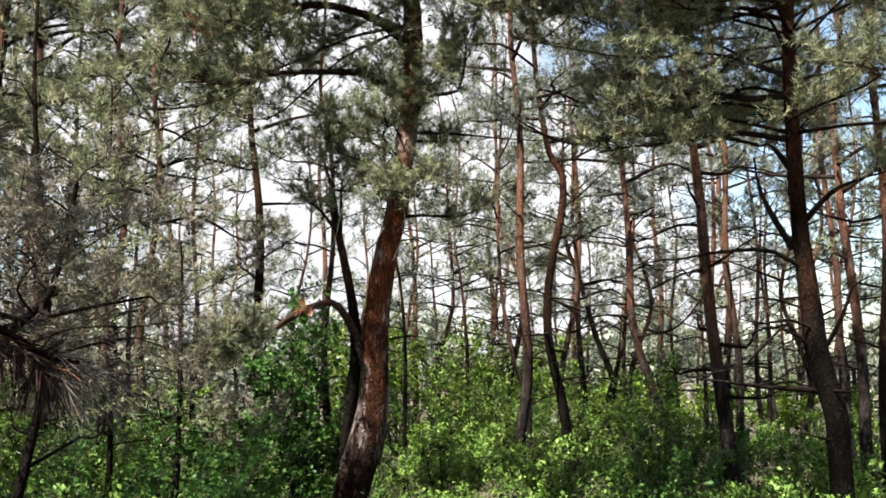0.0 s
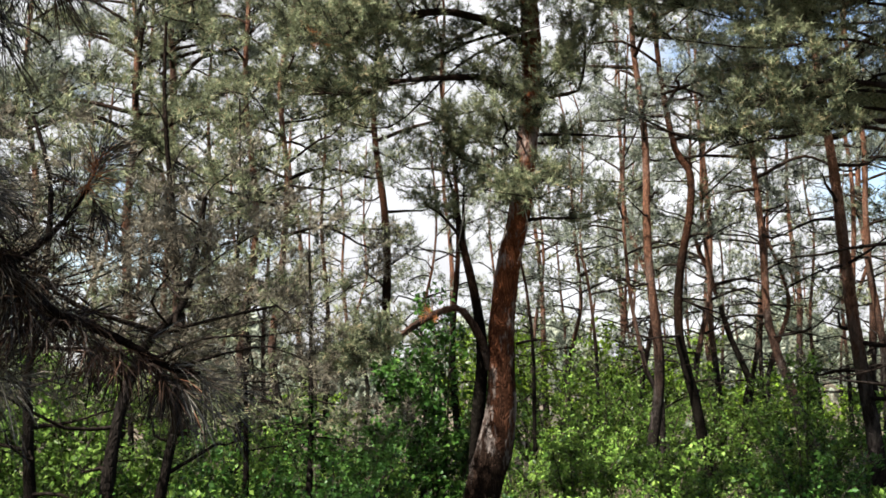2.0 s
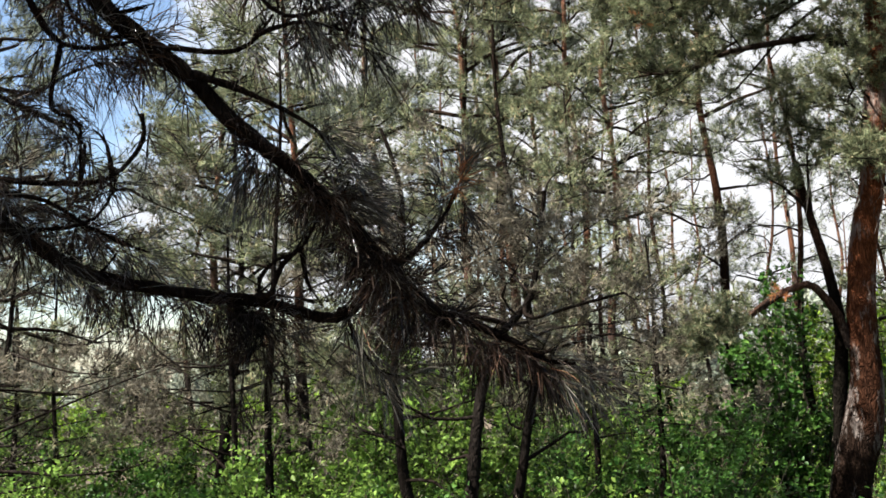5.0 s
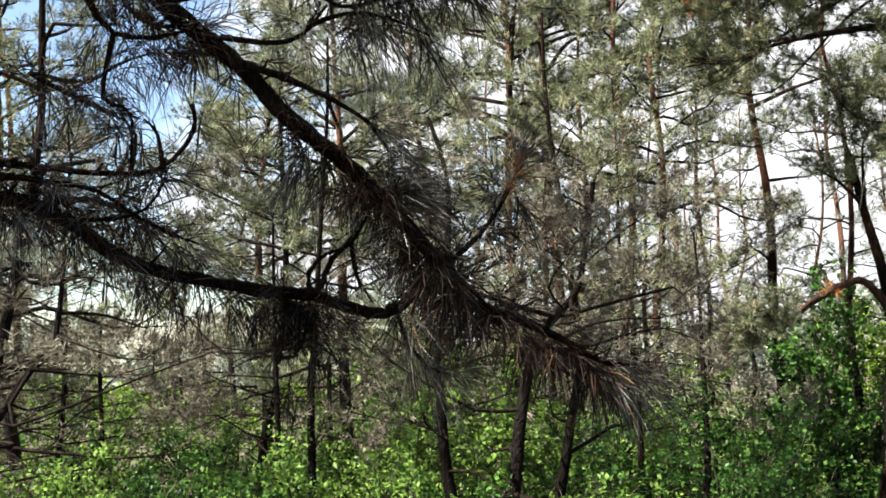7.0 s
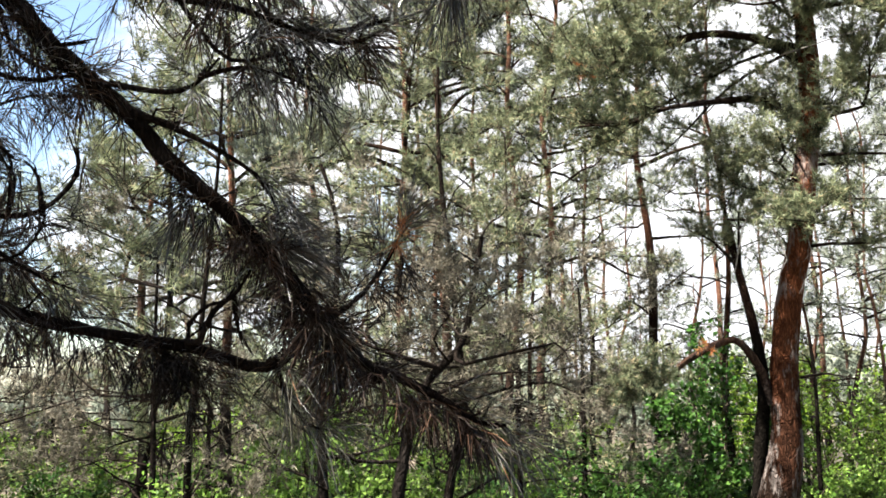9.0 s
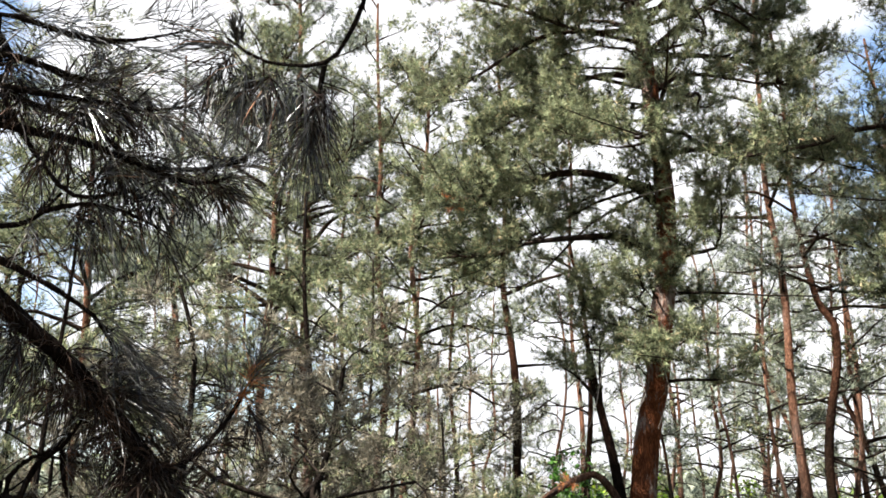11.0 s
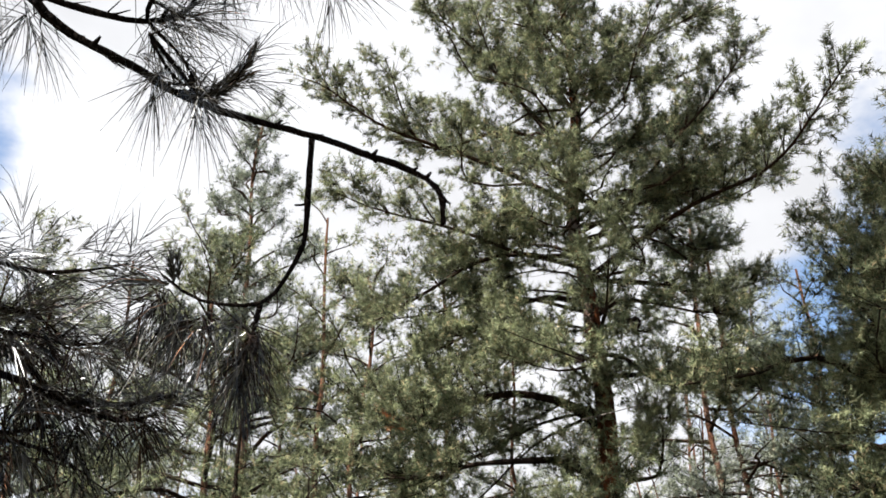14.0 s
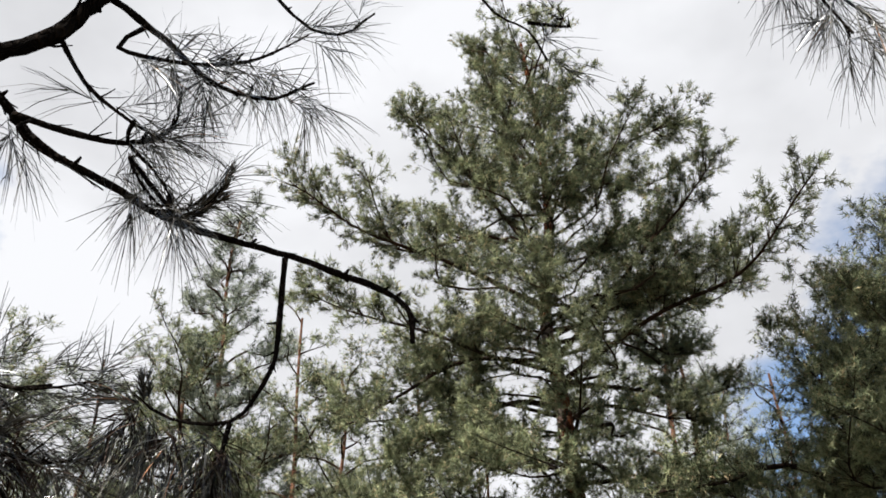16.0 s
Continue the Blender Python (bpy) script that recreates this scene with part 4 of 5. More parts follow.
# long-needled shoots on the low branches: branch, from, to, how many, along it, which way, how loose
for key, u0, u1, k, along, ahead, loose in (
    ("N1", 0.785, 0.82, 8, 0.1, (-0.4, -0.1, -0.7), -0.05), ("N1", 0.82, 0.88, 16, 0.1, (1.0, 0.4, 0.0), -0.02), ("N1", 0.88, 1.0, 8, 0.9, (0.1, 0.1, -0.3), 0.3), ("N8", 0.6, 1.0, 6, 0.3, (0.2, 0.1, -0.1), 0.5), ("N9", 0.3, 1.0, 6, 0.5, (0.1, 0.0, -0.6), 0.2),
    ("N1b", 0.2, 1.0, 8, 0.8, (0.1, 0.0, -0.4), 0.4), ("N1b", 0.8, 1.0, 4, 0.3, (0.3, 0.1, -0.7), 0.3),
    ("N2", 0.3, 1.0, 9, 0.5, (0.0, 0.0, -0.3), 0.6), ("N2b", 0.7, 1.0, 4, 0.6, (0.3, 0.0, -0.4), 0.4), ("N2d", 0.2, 1.0, 14, 0.9, (0.3, 0.1, 0.0), 0.35),
    ("N2e", 0.5, 0.9, 2, 0.4, (0.0, 0.0, -0.5), 0.6), ("N3", 0.3, 1.0, 10, 0.5, (0.0, 0.0, 0.1), 0.6), ("N3b", 0.4, 1.0, 4, 0.7, (0, 0, 0.2), 0.5),
    ("N3c", 0.4, 1.0, 4, 0.7, (0, 0, 0.2), 0.5), ("N4", 0.6, 1.0, 4, 0.9, (0.3, 0.1, -0.3), 0.4), ("N5", 0.6, 1.0, 6, 0.7, (0.5, 0.2, 0.1), 0.2), ("N10", 0.6, 1.0, 3, 0.5, (0.0, 0.0, -0.3), 0.5), ("N11", 0.2, 1.0, 5, 0.5, (0.0, 0.0, -0.3), 0.5), ("N12", 0.2, 1.0, 4, 0.5, (0.0, 0.0, 0.0), 0.5), ("O10", 0.0, 0.4, 5, 0.2, (0.2, 0.0, -0.8), 0.3), ("O1", 0.56, 0.66, 6, 0.2, (-0.1, 0.0, -0.9), 0.2), ("O11", 0.3, 1.0, 5, 0.5, (0.0, 0.0, -0.4), 0.4), ("O12", 0.2, 1.0, 9, 0.7, (0.1, 0.0, 0.1), 0.3), ("O13", 0.2, 1.0, 7, 0.7, (0.1, 0.0, -0.1), 0.3), ("O14", 0.3, 1.0, 13, 0.7, (0.1, 0.0, -0.1), 0.3), ("O15", 0.3, 1.0, 11, 0.7, (0.1, 0.0, 0.0), 0.3),
    ("N6", 0.2, 1.0, 7, 0.6, (0.3, 0.1, 0.2), 0.5), ("N7", 0.2, 1.0, 14, 0.7, (0, 0, -0.2), 0.5),
    ("O1", 0.42, 0.72, 5, 0.7, (0, 0, -0.5), 0.3), ("O1d", 0.70, 1.0, 12, 0.15, (0, 0, -1.0), 0.1), ("O1d", 0.9, 1.0, 3, 0.8, (0, 0, 0.2), 0.3), ("O1e", 0.0, 1.0, 7, 0.5, (0, 0, -0.8), 0.05),
    ("O2", 0.45, 1.0, 7, 0.6, (0.1, 0, -0.3), 0.5), ("O2b", 0.3, 1.0, 4, 0.8, (0.2, 0, -0.3), 0.3), ("O1f", 0.4, 1.0, 4, 0.8, (0, 0, 0.1), 0.4),
    ("O3b", 0.2, 1.0, 13, 0.7, (0.1, 0, -0.4), 0.5), ("O3c", 0.4, 1.0, 7, 0.6, (0.1, 0, 0.1), 0.6), ("O3d", 0.1, 1.0, 14, 0.7, (0.1, 0, -0.3), 0.5),
    ("O3e", 0.6, 1.0, 3, 0.6, (0, 0, -0.3), 0.5), ("O4", 0.95, 1.0, 2, 0.6, (0, 0, -0.4), 0.4), ("O4b", 0.5, 1.0, 2, 0.6, (0, 0, 0.3), 0.4),
    ("O6", 0.4, 1.0, 9, 0.7, (0.1, 0, 0.0), 0.4), ("O6b", 0.4, 1.0, 9, 0.7, (0.1, 0, 0.0), 0.4), ("O7", 0.4, 1.0, 16, 0.7, (0.1, 0, 0.0), 0.4), ("O8", 0.4, 1.0, 10, 0.7, (0.1, 0, 0.1), 0.4),
    ("O5", 0.9, 1.0, 6, 0.5, (0, 0, -0.7), 0.3), ("O5b", 0.2, 1.0, 12, 0.5, (0, 0, -0.8), 0.3),
):
    near.tufts(low[key], u0, u1, k, along, ahead, loose + 0.15)
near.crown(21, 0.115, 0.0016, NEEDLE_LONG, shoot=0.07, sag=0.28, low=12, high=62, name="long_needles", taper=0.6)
for key, u0, u1, k, along, ahead, loose in (
    ("N1", 0.42, 0.82, 90, 0.2, (0.1, 0.0, -0.4), 0.8), ("N1", 0.82, 1.0, 130, 0.2, (0.0, 0.0, -0.5), 0.9), ("N2", 0.55, 1.0, 70, 0.2, (0.0, 0.0, -0.7), 0.6), ("N2e", 0.0, 1.0, 26, 0.3, (0.0, 0.0, -0.4), 0.9),
    ("N3", 0.4, 1.0, 34, 0.3, (0.0, 0.0, -0.3), 0.8), ("N4", 0.5, 1.0, 9, 0.3, (0.0, 0.0, -0.6), 0.6), ("N1b", 0.0, 0.8, 34, 0.4, (0.0, 0.0, -0.8), 0.4), ("N6", 0.0, 1.0, 14, 0.3, (0.0, 0.0, -0.2), 0.7),
    ("N7", 0.0, 1.0, 12, 0.3, (0.0, 0.0, -0.5), 0.6), ("N10", 0.3, 1.0, 22, 0.2, (0.0, 0.0, -0.3), 0.8), ("N14", 0.0, 1.0, 8, 0.2, (0.0, 0.0, -0.3), 0.8), ("N13", 0.0, 1.0, 8, 0.2, (0.0, 0.0, -0.3), 0.8), ("N11", 0.0, 1.0, 26, 0.3, (0.0, 0.0, -0.4), 0.6), ("N12", 0.0, 1.0, 26, 0.3, (0.0, 0.0, -0.4), 0.6), ("N9", 0.0, 1.0, 7, 0.3, (0.0, 0.0, -0.7), 0.4), ("O13", 0.2, 1.0, 12, 0.3, (0.0, 0.0, -0.5), 0.6), ("O14", 0.3, 1.0, 30, 0.3, (0.0, 0.0, -0.5), 0.6), ("O15", 0.3, 1.0, 18, 0.3, (0.0, 0.0, -0.5), 0.6), ("O7", 0.5, 1.0, 16, 0.4, (0.0, 0.0, -0.5), 0.6), ("O8", 0.5, 1.0, 12, 0.4, (0.0, 0.0, -0.5), 0.6), ("O1e", 0.0, 1.0, 10, 0.4, (0.0, 0.0, -0.9), 0.2), ("O1d", 0.75, 1.0, 8, 0.2, (0.0, 0.0, -0.9), 0.25),
):
    near.tufts(low[key], u0, u1, k, along, ahead, loose)
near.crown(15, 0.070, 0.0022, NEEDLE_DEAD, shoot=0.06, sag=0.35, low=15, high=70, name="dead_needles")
near.tufts(low["O10"], 0.35, 1.0, 9, 1.0, (0, 0, 0.1), 0.12)
near.crown(44, 0.028, 0.003, NEEDLE_LONG, shoot=0.045, low=15, high=45, name="candle_shoot")
near.tufts(low["N6"], 0.85, 1.0, 3, 0.5, (0.2, 0, 0.2), 0.5)
near.crown(26, 0.06, 0.002, NEEDLE_RED, shoot=0.03, name="withered_tuft")
near.tufts(low["O1d"], 0.93, 1.0, 5, 0.5, (0, 0, 0.5), 0.4)
near.crown(44, 0.028, 0.003, NEEDLE_LONG, shoot=0.045, low=15, high=45, name="bud")
# unseen upper crown, added to shade the low branches, left open towards the sun
near.random_limbs(4.6, 8.0, 26, 1.9, 0.03, dens=2.2, sector=(-80, 190), shape=0.6, lift=(5, 35), mat=BARK_NEAR)
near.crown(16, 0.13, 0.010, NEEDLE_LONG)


# ---- pine with a shade-darkened bent trunk and long bare limbs ----
bent = Tree([(2.91, 7.45, -0.1), (2.9, 7.45, 0.15), (2.89, 7.46, 0.66), (2.87, 7.47, 1.15), (2.77, 7.5, 1.56), (2.72, 7.52, 2.06), (2.68, 7.54, 2.57), (2.66, 7.55, 3.13), (2.65, 7.55, 3.7), (2.65, 7.55, 4.05), (2.66, 7.6, 4.6), (2.58, 7.65, 5.3), (2.5, 7.65, 6.0)], 31, 'pine with shade-darkened crooked trunk, bare lower limbs and dense crown')
bent.trunk(0.15, 0.03, BARK_BENT, sides=16, knots=((0, 0.082), (1.2, 0.084), (1.5, 0.088), (2.2, 0.072), (2.7, 0.06), (4.2, 0.05), (6.2, 0.015)))
bent.limb([(2.70, 7.53, 2.23), (2.44, 7.41, 2.36), (2.11, 7.30, 2.37), (1.72, 7.20, 2.32), (1.37, 7.07, 2.28)], 0.022, None, sub=0.3, twigs=7)
bent.limb([(2.78, 7.50, 1.34), (2.33, 7.44, 1.37), (2.01, 7.33, 1.40), (1.68, 7.21, 1.43)], 0.022, None, sub=0.25, twigs=6)
bent.limb([(2.72, 7.52, 2.61), (2.82, 7.27, 2.77), (2.92, 7.02, 2.83), (3.07, 6.73, 2.85)], 0.026, 0.7, 16, 0.35)
bent.limb([(2.63, 7.55, 2.40), (2.48, 7.50, 2.61), (2.36, 7.44, 2.85), (2.34, 7.44, 3.07)], 0.03, None, sub=0.25, twigs=4)
bent.limb([(2.82, 7.49, 1.76), (2.53, 7.38, 1.86), (2.29, 7.25, 1.84), (2.07, 7.21, 1.88)], 0.016, None, sub=0.25, twigs=6)
bent.limb([(2.83, 7.48, 1.68), (2.86, 7.26, 1.88), (2.88, 7.14, 2.07), (2.96, 7.00, 2.15)], 0.022, None, sub=0.2, twigs=4)
bent.limb([(2.74, 7.52, 1.64), (2.43, 7.31, 1.80), (2.14, 7.19, 1.56), (1.66, 7.21, 1.46)], 0.014, None, sub=0.25, twigs=5)
bent.limb([(2.82, 7.49, 1.35), (2.87, 7.25, 1.35), (2.94, 7.12, 1.37)], 0.016, None, sub=0.15, twigs=2)
bent.limb([(2.88, 7.46, 0.98), (2.72, 7.42, 1.01), (2.58, 7.36, 1.05)], 0.014, None, sub=0.12, twigs=2)
bent.limb([(2.63, 7.55, 3.00), (2.46, 7.40, 3.12), (2.36, 7.33, 3.15)], 0.028, None, sub=0.15, twigs=2)
bent.limb([(2.65, 7.55, 3.57), (2.22, 7.27, 3.47), (1.80, 7.07, 3.46), (1.24, 6.89, 3.27)], 0.03, 0.3, 46, 0.5)
bent.limb([(2.65, 7.55, 3.22), (2.14, 7.29, 3.23), (1.68, 7.10, 3.14), (1.08, 6.92, 3.06)], 0.026, 0.35, 46, 0.5)
bent.limb([(2.10, 7.76, 4.37), (1.82, 7.52, 4.61), (1.65, 7.35, 4.87), (1.67, 7.24, 5.19)], 0.03, 0.3, 32, 0.5)
bent.limb([(1.91, 7.80, 4.22), (1.33, 7.42, 4.38), (0.78, 6.99, 4.15), (0.30, 6.63, 3.98)], 0.03, 0.3, 46, 0.55)
bent.random_limbs(3.2, 5.9, 46, 1.9, 0.018, dens=3.0, shape=0.5, lift=(0, 30))
bent.random_limbs(4.0, 5.8, 16, 1.5, 0.02, dens=3.2, sector=(140, 235), lift=(0, 25))
bent.crown(24, 0.058, 0.0066, NEEDLE)


# ---- pines of the wood, from the lower stem up ----
wild_pine([(-2.46, 13.78, -0.10), (-2.46, 13.78, 0.09), (-2.49, 13.78, 1.52), (-2.51, 13.77, 2.44), (-2.56, 13.76, 3.91), (-2.64, 13.75, 5.02), (-2.63, 13.75, 5.42)], 100, 0.125, 8.6, (4.6, 8.5), 1.7, 15, dead=14, dead_len=1.3, mat=BARK_BENT)
wild_pine([(-3.99, 16.53, -0.10), (-3.99, 16.52, 0.15), (-4.05, 16.51, 2.42), (-4.08, 16.50, 4.56), (-4.08, 16.50, 5.61)], 101, 0.085, 7.6, (4.6, 7.5), 1.5, 12, dead=12, dead_len=1.2, mat=BARK_BENT)
wild_pine([(-5.05, 10.94, -0.10), (-5.05, 10.94, 0.11), (-4.99, 10.97, 2.08), (-4.98, 10.97, 3.16), (-4.95, 10.98, 4.37), (-4.98, 10.97, 4.75)], 102, 0.12, 7.7, (3.9, 7.6), 2.2, 28, dead=9, dead_len=1.0, leaf=NEEDLE, dens=2.2)
wild_pine([(-2.98, 10.59, -0.10), (-3.00, 10.58, 0.38), (-3.05, 10.57, 1.19), (-3.13, 10.54, 1.77), (-3.11, 10.55, 2.36), (-3.08, 10.56, 2.84)], 103, 0.085, 6.8, (2.9, 6.7), 1.8, 24, dead=10, leaf=NEEDLE, dens=2.2)
wild_pine([(-5.39, 12.97, -0.10), (-5.39, 12.97, 0.29), (-5.36, 12.98, 2.76), (-5.41, 12.96, 3.96), (-5.54, 12.91, 4.93)], 104, 0.085, 7.6, (3.2, 7.5), 1.8, 20, dead=8, leaf=NEEDLE, dens=2.2)
wild_pine([(-4.76, 12.15, -0.10), (-4.74, 12.15, 0.38), (-4.58, 12.22, 2.73), (-4.50, 12.24, 3.46)], 105, 0.075, 6.8, (3.0, 6.7), 1.5, 15, dead=7, leaf=NEEDLE, dens=2.2)
wild_pine([(-2.34, 5.52, -0.10), (-2.31, 5.54, 0.61), (-2.27, 5.55, 0.90), (-2.23, 5.57, 1.26), (-2.19, 5.59, 1.57), (-2.22, 5.57, 1.94)], 106, 0.06, 3.6, (1.9, 3.5), 0.9, 10, dead=8, dead_len=0.7, dens=1.6, leaf=NEEDLE, mat=BARK_DARK)
wild_pine([(-2.86, 8.53, -0.10), (-2.86, 8.53, 0.34), (-2.87, 8.53, 0.57), (-2.87, 8.53, 1.31), (-2.78, 8.56, 1.79), (-2.84, 8.54, 2.12)], 107, 0.045, 4.2, (2.0, 4.1), 0.9, 10, dead=12, dead_len=0.8, dens=1.6, leaf=NEEDLE, mat=BARK_DARK)
wild_pine([(-2.26, 4.52, -0.10), (-2.19, 4.55, 0.67), (-2.13, 4.58, 0.99), (-2.06, 4.61, 1.42), (-1.95, 4.65, 1.72), (-1.81, 4.71, 1.90)], 108, 0.075, 2.4, (1.5, 2.4), 0.8, 9, dead=7, dead_len=0.7, leaf=NEEDLE_DRY, mat=BARK_DARK, dens=2.4)
wild_pine([(-3.59, 4.87, -0.10), (-3.58, 4.88, 0.62), (-3.56, 4.90, 0.93), (-3.54, 4.91, 1.45), (-3.51, 4.93, 1.77)], 109, 0.05, 3.5, (1.7, 3.4), 1.1, 14, dead=8, dead_len=0.9, dens=1.8, leaf=NEEDLE, mat=BARK_DARK)
wild_pine([(-5.05, 6.28, -0.10), (-5.03, 6.29, 0.57), (-4.99, 6.33, 1.33), (-4.94, 6.37, 1.84)], 110, 0.06, 5.2, (1.6, 5.1), 1.7, 22, dead=6, leaf=NEEDLE, mat=BARK_DARK, dens=2.2)
wild_pine([(-2.52, 4.94, -0.10), (-2.58, 4.91, 0.64), (-2.64, 4.88, 0.97), (-2.69, 4.85, 1.39), (-2.71, 4.84, 1.58)], 111, 0.065, 2.9, (1.5, 2.8), 0.8, 9, dead=9, dead_len=0.8, dens=2.4, leaf=NEEDLE_DRY, mat=BARK_DARK)
wild_pine([(-4.92, 3.61, -0.10), (-4.89, 3.65, 0.68), (-4.84, 3.71, 1.20), (-4.80, 3.77, 1.74), (-4.76, 3.82, 2.36), (-4.69, 3.90, 3.00)], 112, 0.07, 5.0, (1.8, 4.9), 1.5, 12, dead=14, dead_len=1.2, leaf=NEEDLE_BLUE, mat=BARK_DARK, dens=2.0)
wild_pine([(-4.34, 2.71, -0.10), (-4.17, 2.94, 1.00), (-4.07, 3.08, 1.28), (-3.95, 3.23, 1.59), (-3.88, 3.31, 1.74)], 113, 0.05, 2.6, (1.5, 2.5), 0.7, 7, dead=14, dead_len=1.1, leaf=NEEDLE_DRY, mat=BARK_DARK)
wild_pine([(-1.46, 12.92, -0.10), (-1.46, 12.92, 0.39), (-1.47, 12.92, 1.81), (-1.45, 12.92, 3.04), (-1.44, 12.92, 4.37), (-1.58, 12.90, 5.11)], 114, 0.075, 7.4, (3.6, 7.3), 1.4, 15, dead=8, mat=BARK_BENT)
wild_pine([(-0.40, 11.99, -0.10), (-0.41, 11.99, 0.35), (-0.46, 11.99, 1.13), (-0.50, 11.99, 2.33), (-0.53, 11.99, 2.66)], 115, 0.045, 4.6, (2.8, 4.5), 0.9, 9, dead=8, dead_len=0.6, mat=BARK_BENT)
wild_pine([(0.42, 13.99, -0.10), (0.42, 13.99, 0.14), (0.32, 14.00, 1.06), (0.27, 14.00, 2.61), (0.20, 14.00, 3.08)], 116, 0.055, 5.4, (2.4, 5.3), 1.3, 14, dead=8)
wild_pine([(0.83, 11.97, -0.10), (0.88, 11.97, 0.61), (0.97, 11.96, 1.46), (0.96, 11.96, 2.46), (0.93, 11.96, 3.27), (0.89, 11.97, 4.30), (0.85, 11.97, 5.28)], 117, 0.105, 8.4, (4.6, 8.3), 1.5, 16, dead=10)
wild_pine([(1.08, 12.25, -0.10), (1.08, 12.25, 0.06), (1.04, 12.26, 0.99), (0.98, 12.26, 1.19), (0.82, 12.27, 1.53), (0.71, 12.28, 2.21), (0.70, 12.28, 2.83)], 118, 0.06, 5.8, (2.7, 5.7), 1.2, 13, dead=7)
wild_pine([(1.46, 11.91, -0.10), (1.39, 11.92, 1.01), (1.27, 11.93, 1.86), (1.28, 11.93, 2.66), (1.37, 11.92, 3.27), (1.39, 11.92, 3.74), (1.26, 11.93, 4.02)], 119, 0.1, 8.0, (4.0, 7.9), 1.5, 16, dead=10, dead_len=0.9, mat=BARK_BENT)
wild_pine([(2.05, 14.86, -0.10), (1.98, 14.87, 4.10), (1.93, 14.87, 5.48), (1.89, 14.88, 6.44)], 120, 0.08, 8.5, (4.4, 8.4), 1.6, 15, dead=4)
wild_pine([(2.93, 12.66, -0.10), (2.92, 12.67, 0.08), (2.77, 12.70, 0.69), (2.58, 12.74, 1.38), (2.39, 12.78, 2.09), (2.33, 12.79, 3.24), (2.31, 12.79, 4.27), (2.29, 12.80, 4.86)], 121, 0.1, 7.6, (3.6, 7.5), 1.6, 15, dead=12, dead_len=1.2)
wild_pine([(2.57, 15.79, -0.10), (2.57, 15.79, 0.13), (2.60, 15.79, 0.99), (2.63, 15.78, 1.25), (2.34, 15.83, 1.94), (2.14, 15.86, 2.83), (1.97, 15.88, 3.37)], 122, 0.1, 6.0, (2.6, 5.9), 1.4, 13, dead=8, mat=BARK_BENT)
wild_pine([(2.45, 15.81, -0.10), (2.63, 15.78, 1.25), (2.81, 15.75, 1.85), (2.91, 15.73, 2.56), (2.96, 15.72, 3.00)], 123, 0.07, 6.2, (2.9, 6.1), 1.3, 12, dead=6)
wild_pine([(3.79, 16.57, -0.10), (3.79, 16.57, 0.05), (3.79, 16.57, 1.14), (3.75, 16.58, 2.24), (3.83, 16.56, 3.54), (3.79, 16.57, 3.82)], 124, 0.06, 5.8, (3.6, 5.7), 1.0, 8, dead=14, dead_len=1.0)
wild_pine([(2.72, 9.62, -0.10), (2.71, 9.63, 0.08), (2.65, 9.64, 0.96), (2.58, 9.66, 1.97), (2.49, 9.69, 2.84), (2.41, 9.70, 3.62), (2.39, 9.71, 4.36), (2.38, 9.71, 4.87)], 125, 0.125, 6.6, (3.6, 6.5), 1.7, 22, dead=12, dead_len=1.0, dens=1.1)
wild_pine([(3.62, 12.49, -0.10), (3.62, 12.49, 0.16), (3.61, 12.49, 1.53), (3.55, 12.51, 2.64), (3.53, 12.51, 3.78), (3.49, 12.52, 4.35)], 126, 0.085, 7.4, (3.8, 7.3), 1.5, 15, dead=9)
wild_pine([(3.64, 13.52, -0.10), (3.64, 13.52, 0.12), (3.63, 13.52, 2.12), (3.61, 13.53, 4.11), (3.59, 13.53, 4.89)], 127, 0.075, 7.6, (4.2, 7.5), 1.5, 15, dead=8)
wild_pine([(4.74, 15.28, -0.10), (4.74, 15.28, 0.17), (4.74, 15.28, 1.85), (4.72, 15.29, 4.00)], 128, 0.065, 7.2, (3.8, 7.1), 1.3, 13, dead=8)
wild_pine([(5.30, 16.15, -0.10), (5.29, 16.15, 0.09), (5.20, 16.18, 1.86), (5.14, 16.20, 3.04)], 129, 0.065, 6.4, (3.0, 6.3), 1.3, 13, dead=8)
wild_pine([(5.01, 12.00, -0.10), (5.01, 12.00, 0.16), (4.97, 12.01, 1.13), (4.88, 12.05, 2.06), (4.82, 12.07, 3.29), (4.82, 12.07, 3.63)], 130, 0.12, 8.0, (3.4, 7.9), 1.6, 17, dead=8)
wild_pine([(4.99, 12.55, -0.10), (4.98, 12.55, 0.16), (4.96, 12.56, 1.11), (4.89, 12.58, 2.65), (4.80, 12.62, 4.23)], 131, 0.085, 8.4, (4.0, 8.3), 1.5, 15, dead=9)
wild_pine([(3.97, 9.18, -0.10), (3.97, 9.18, 0.25), (3.99, 9.17, 1.65), (4.02, 9.16, 3.04), (4.02, 9.16, 4.20)], 132, 0.085, 8.6, (3.9, 8.5), 1.6, 17, dead=9)
wild_pine([(-4.78, 12.13, -0.10), (-4.99, 12.04, 6.04), (-5.10, 12.00, 7.63), (-5.18, 11.97, 8.96), (-5.05, 12.02, 10.14)], 133, 0.12, 10.3, (5.0, 10.2), 1.5, 40, dead=0, dens=3.4, shape=0.88, lift=(15, 50))

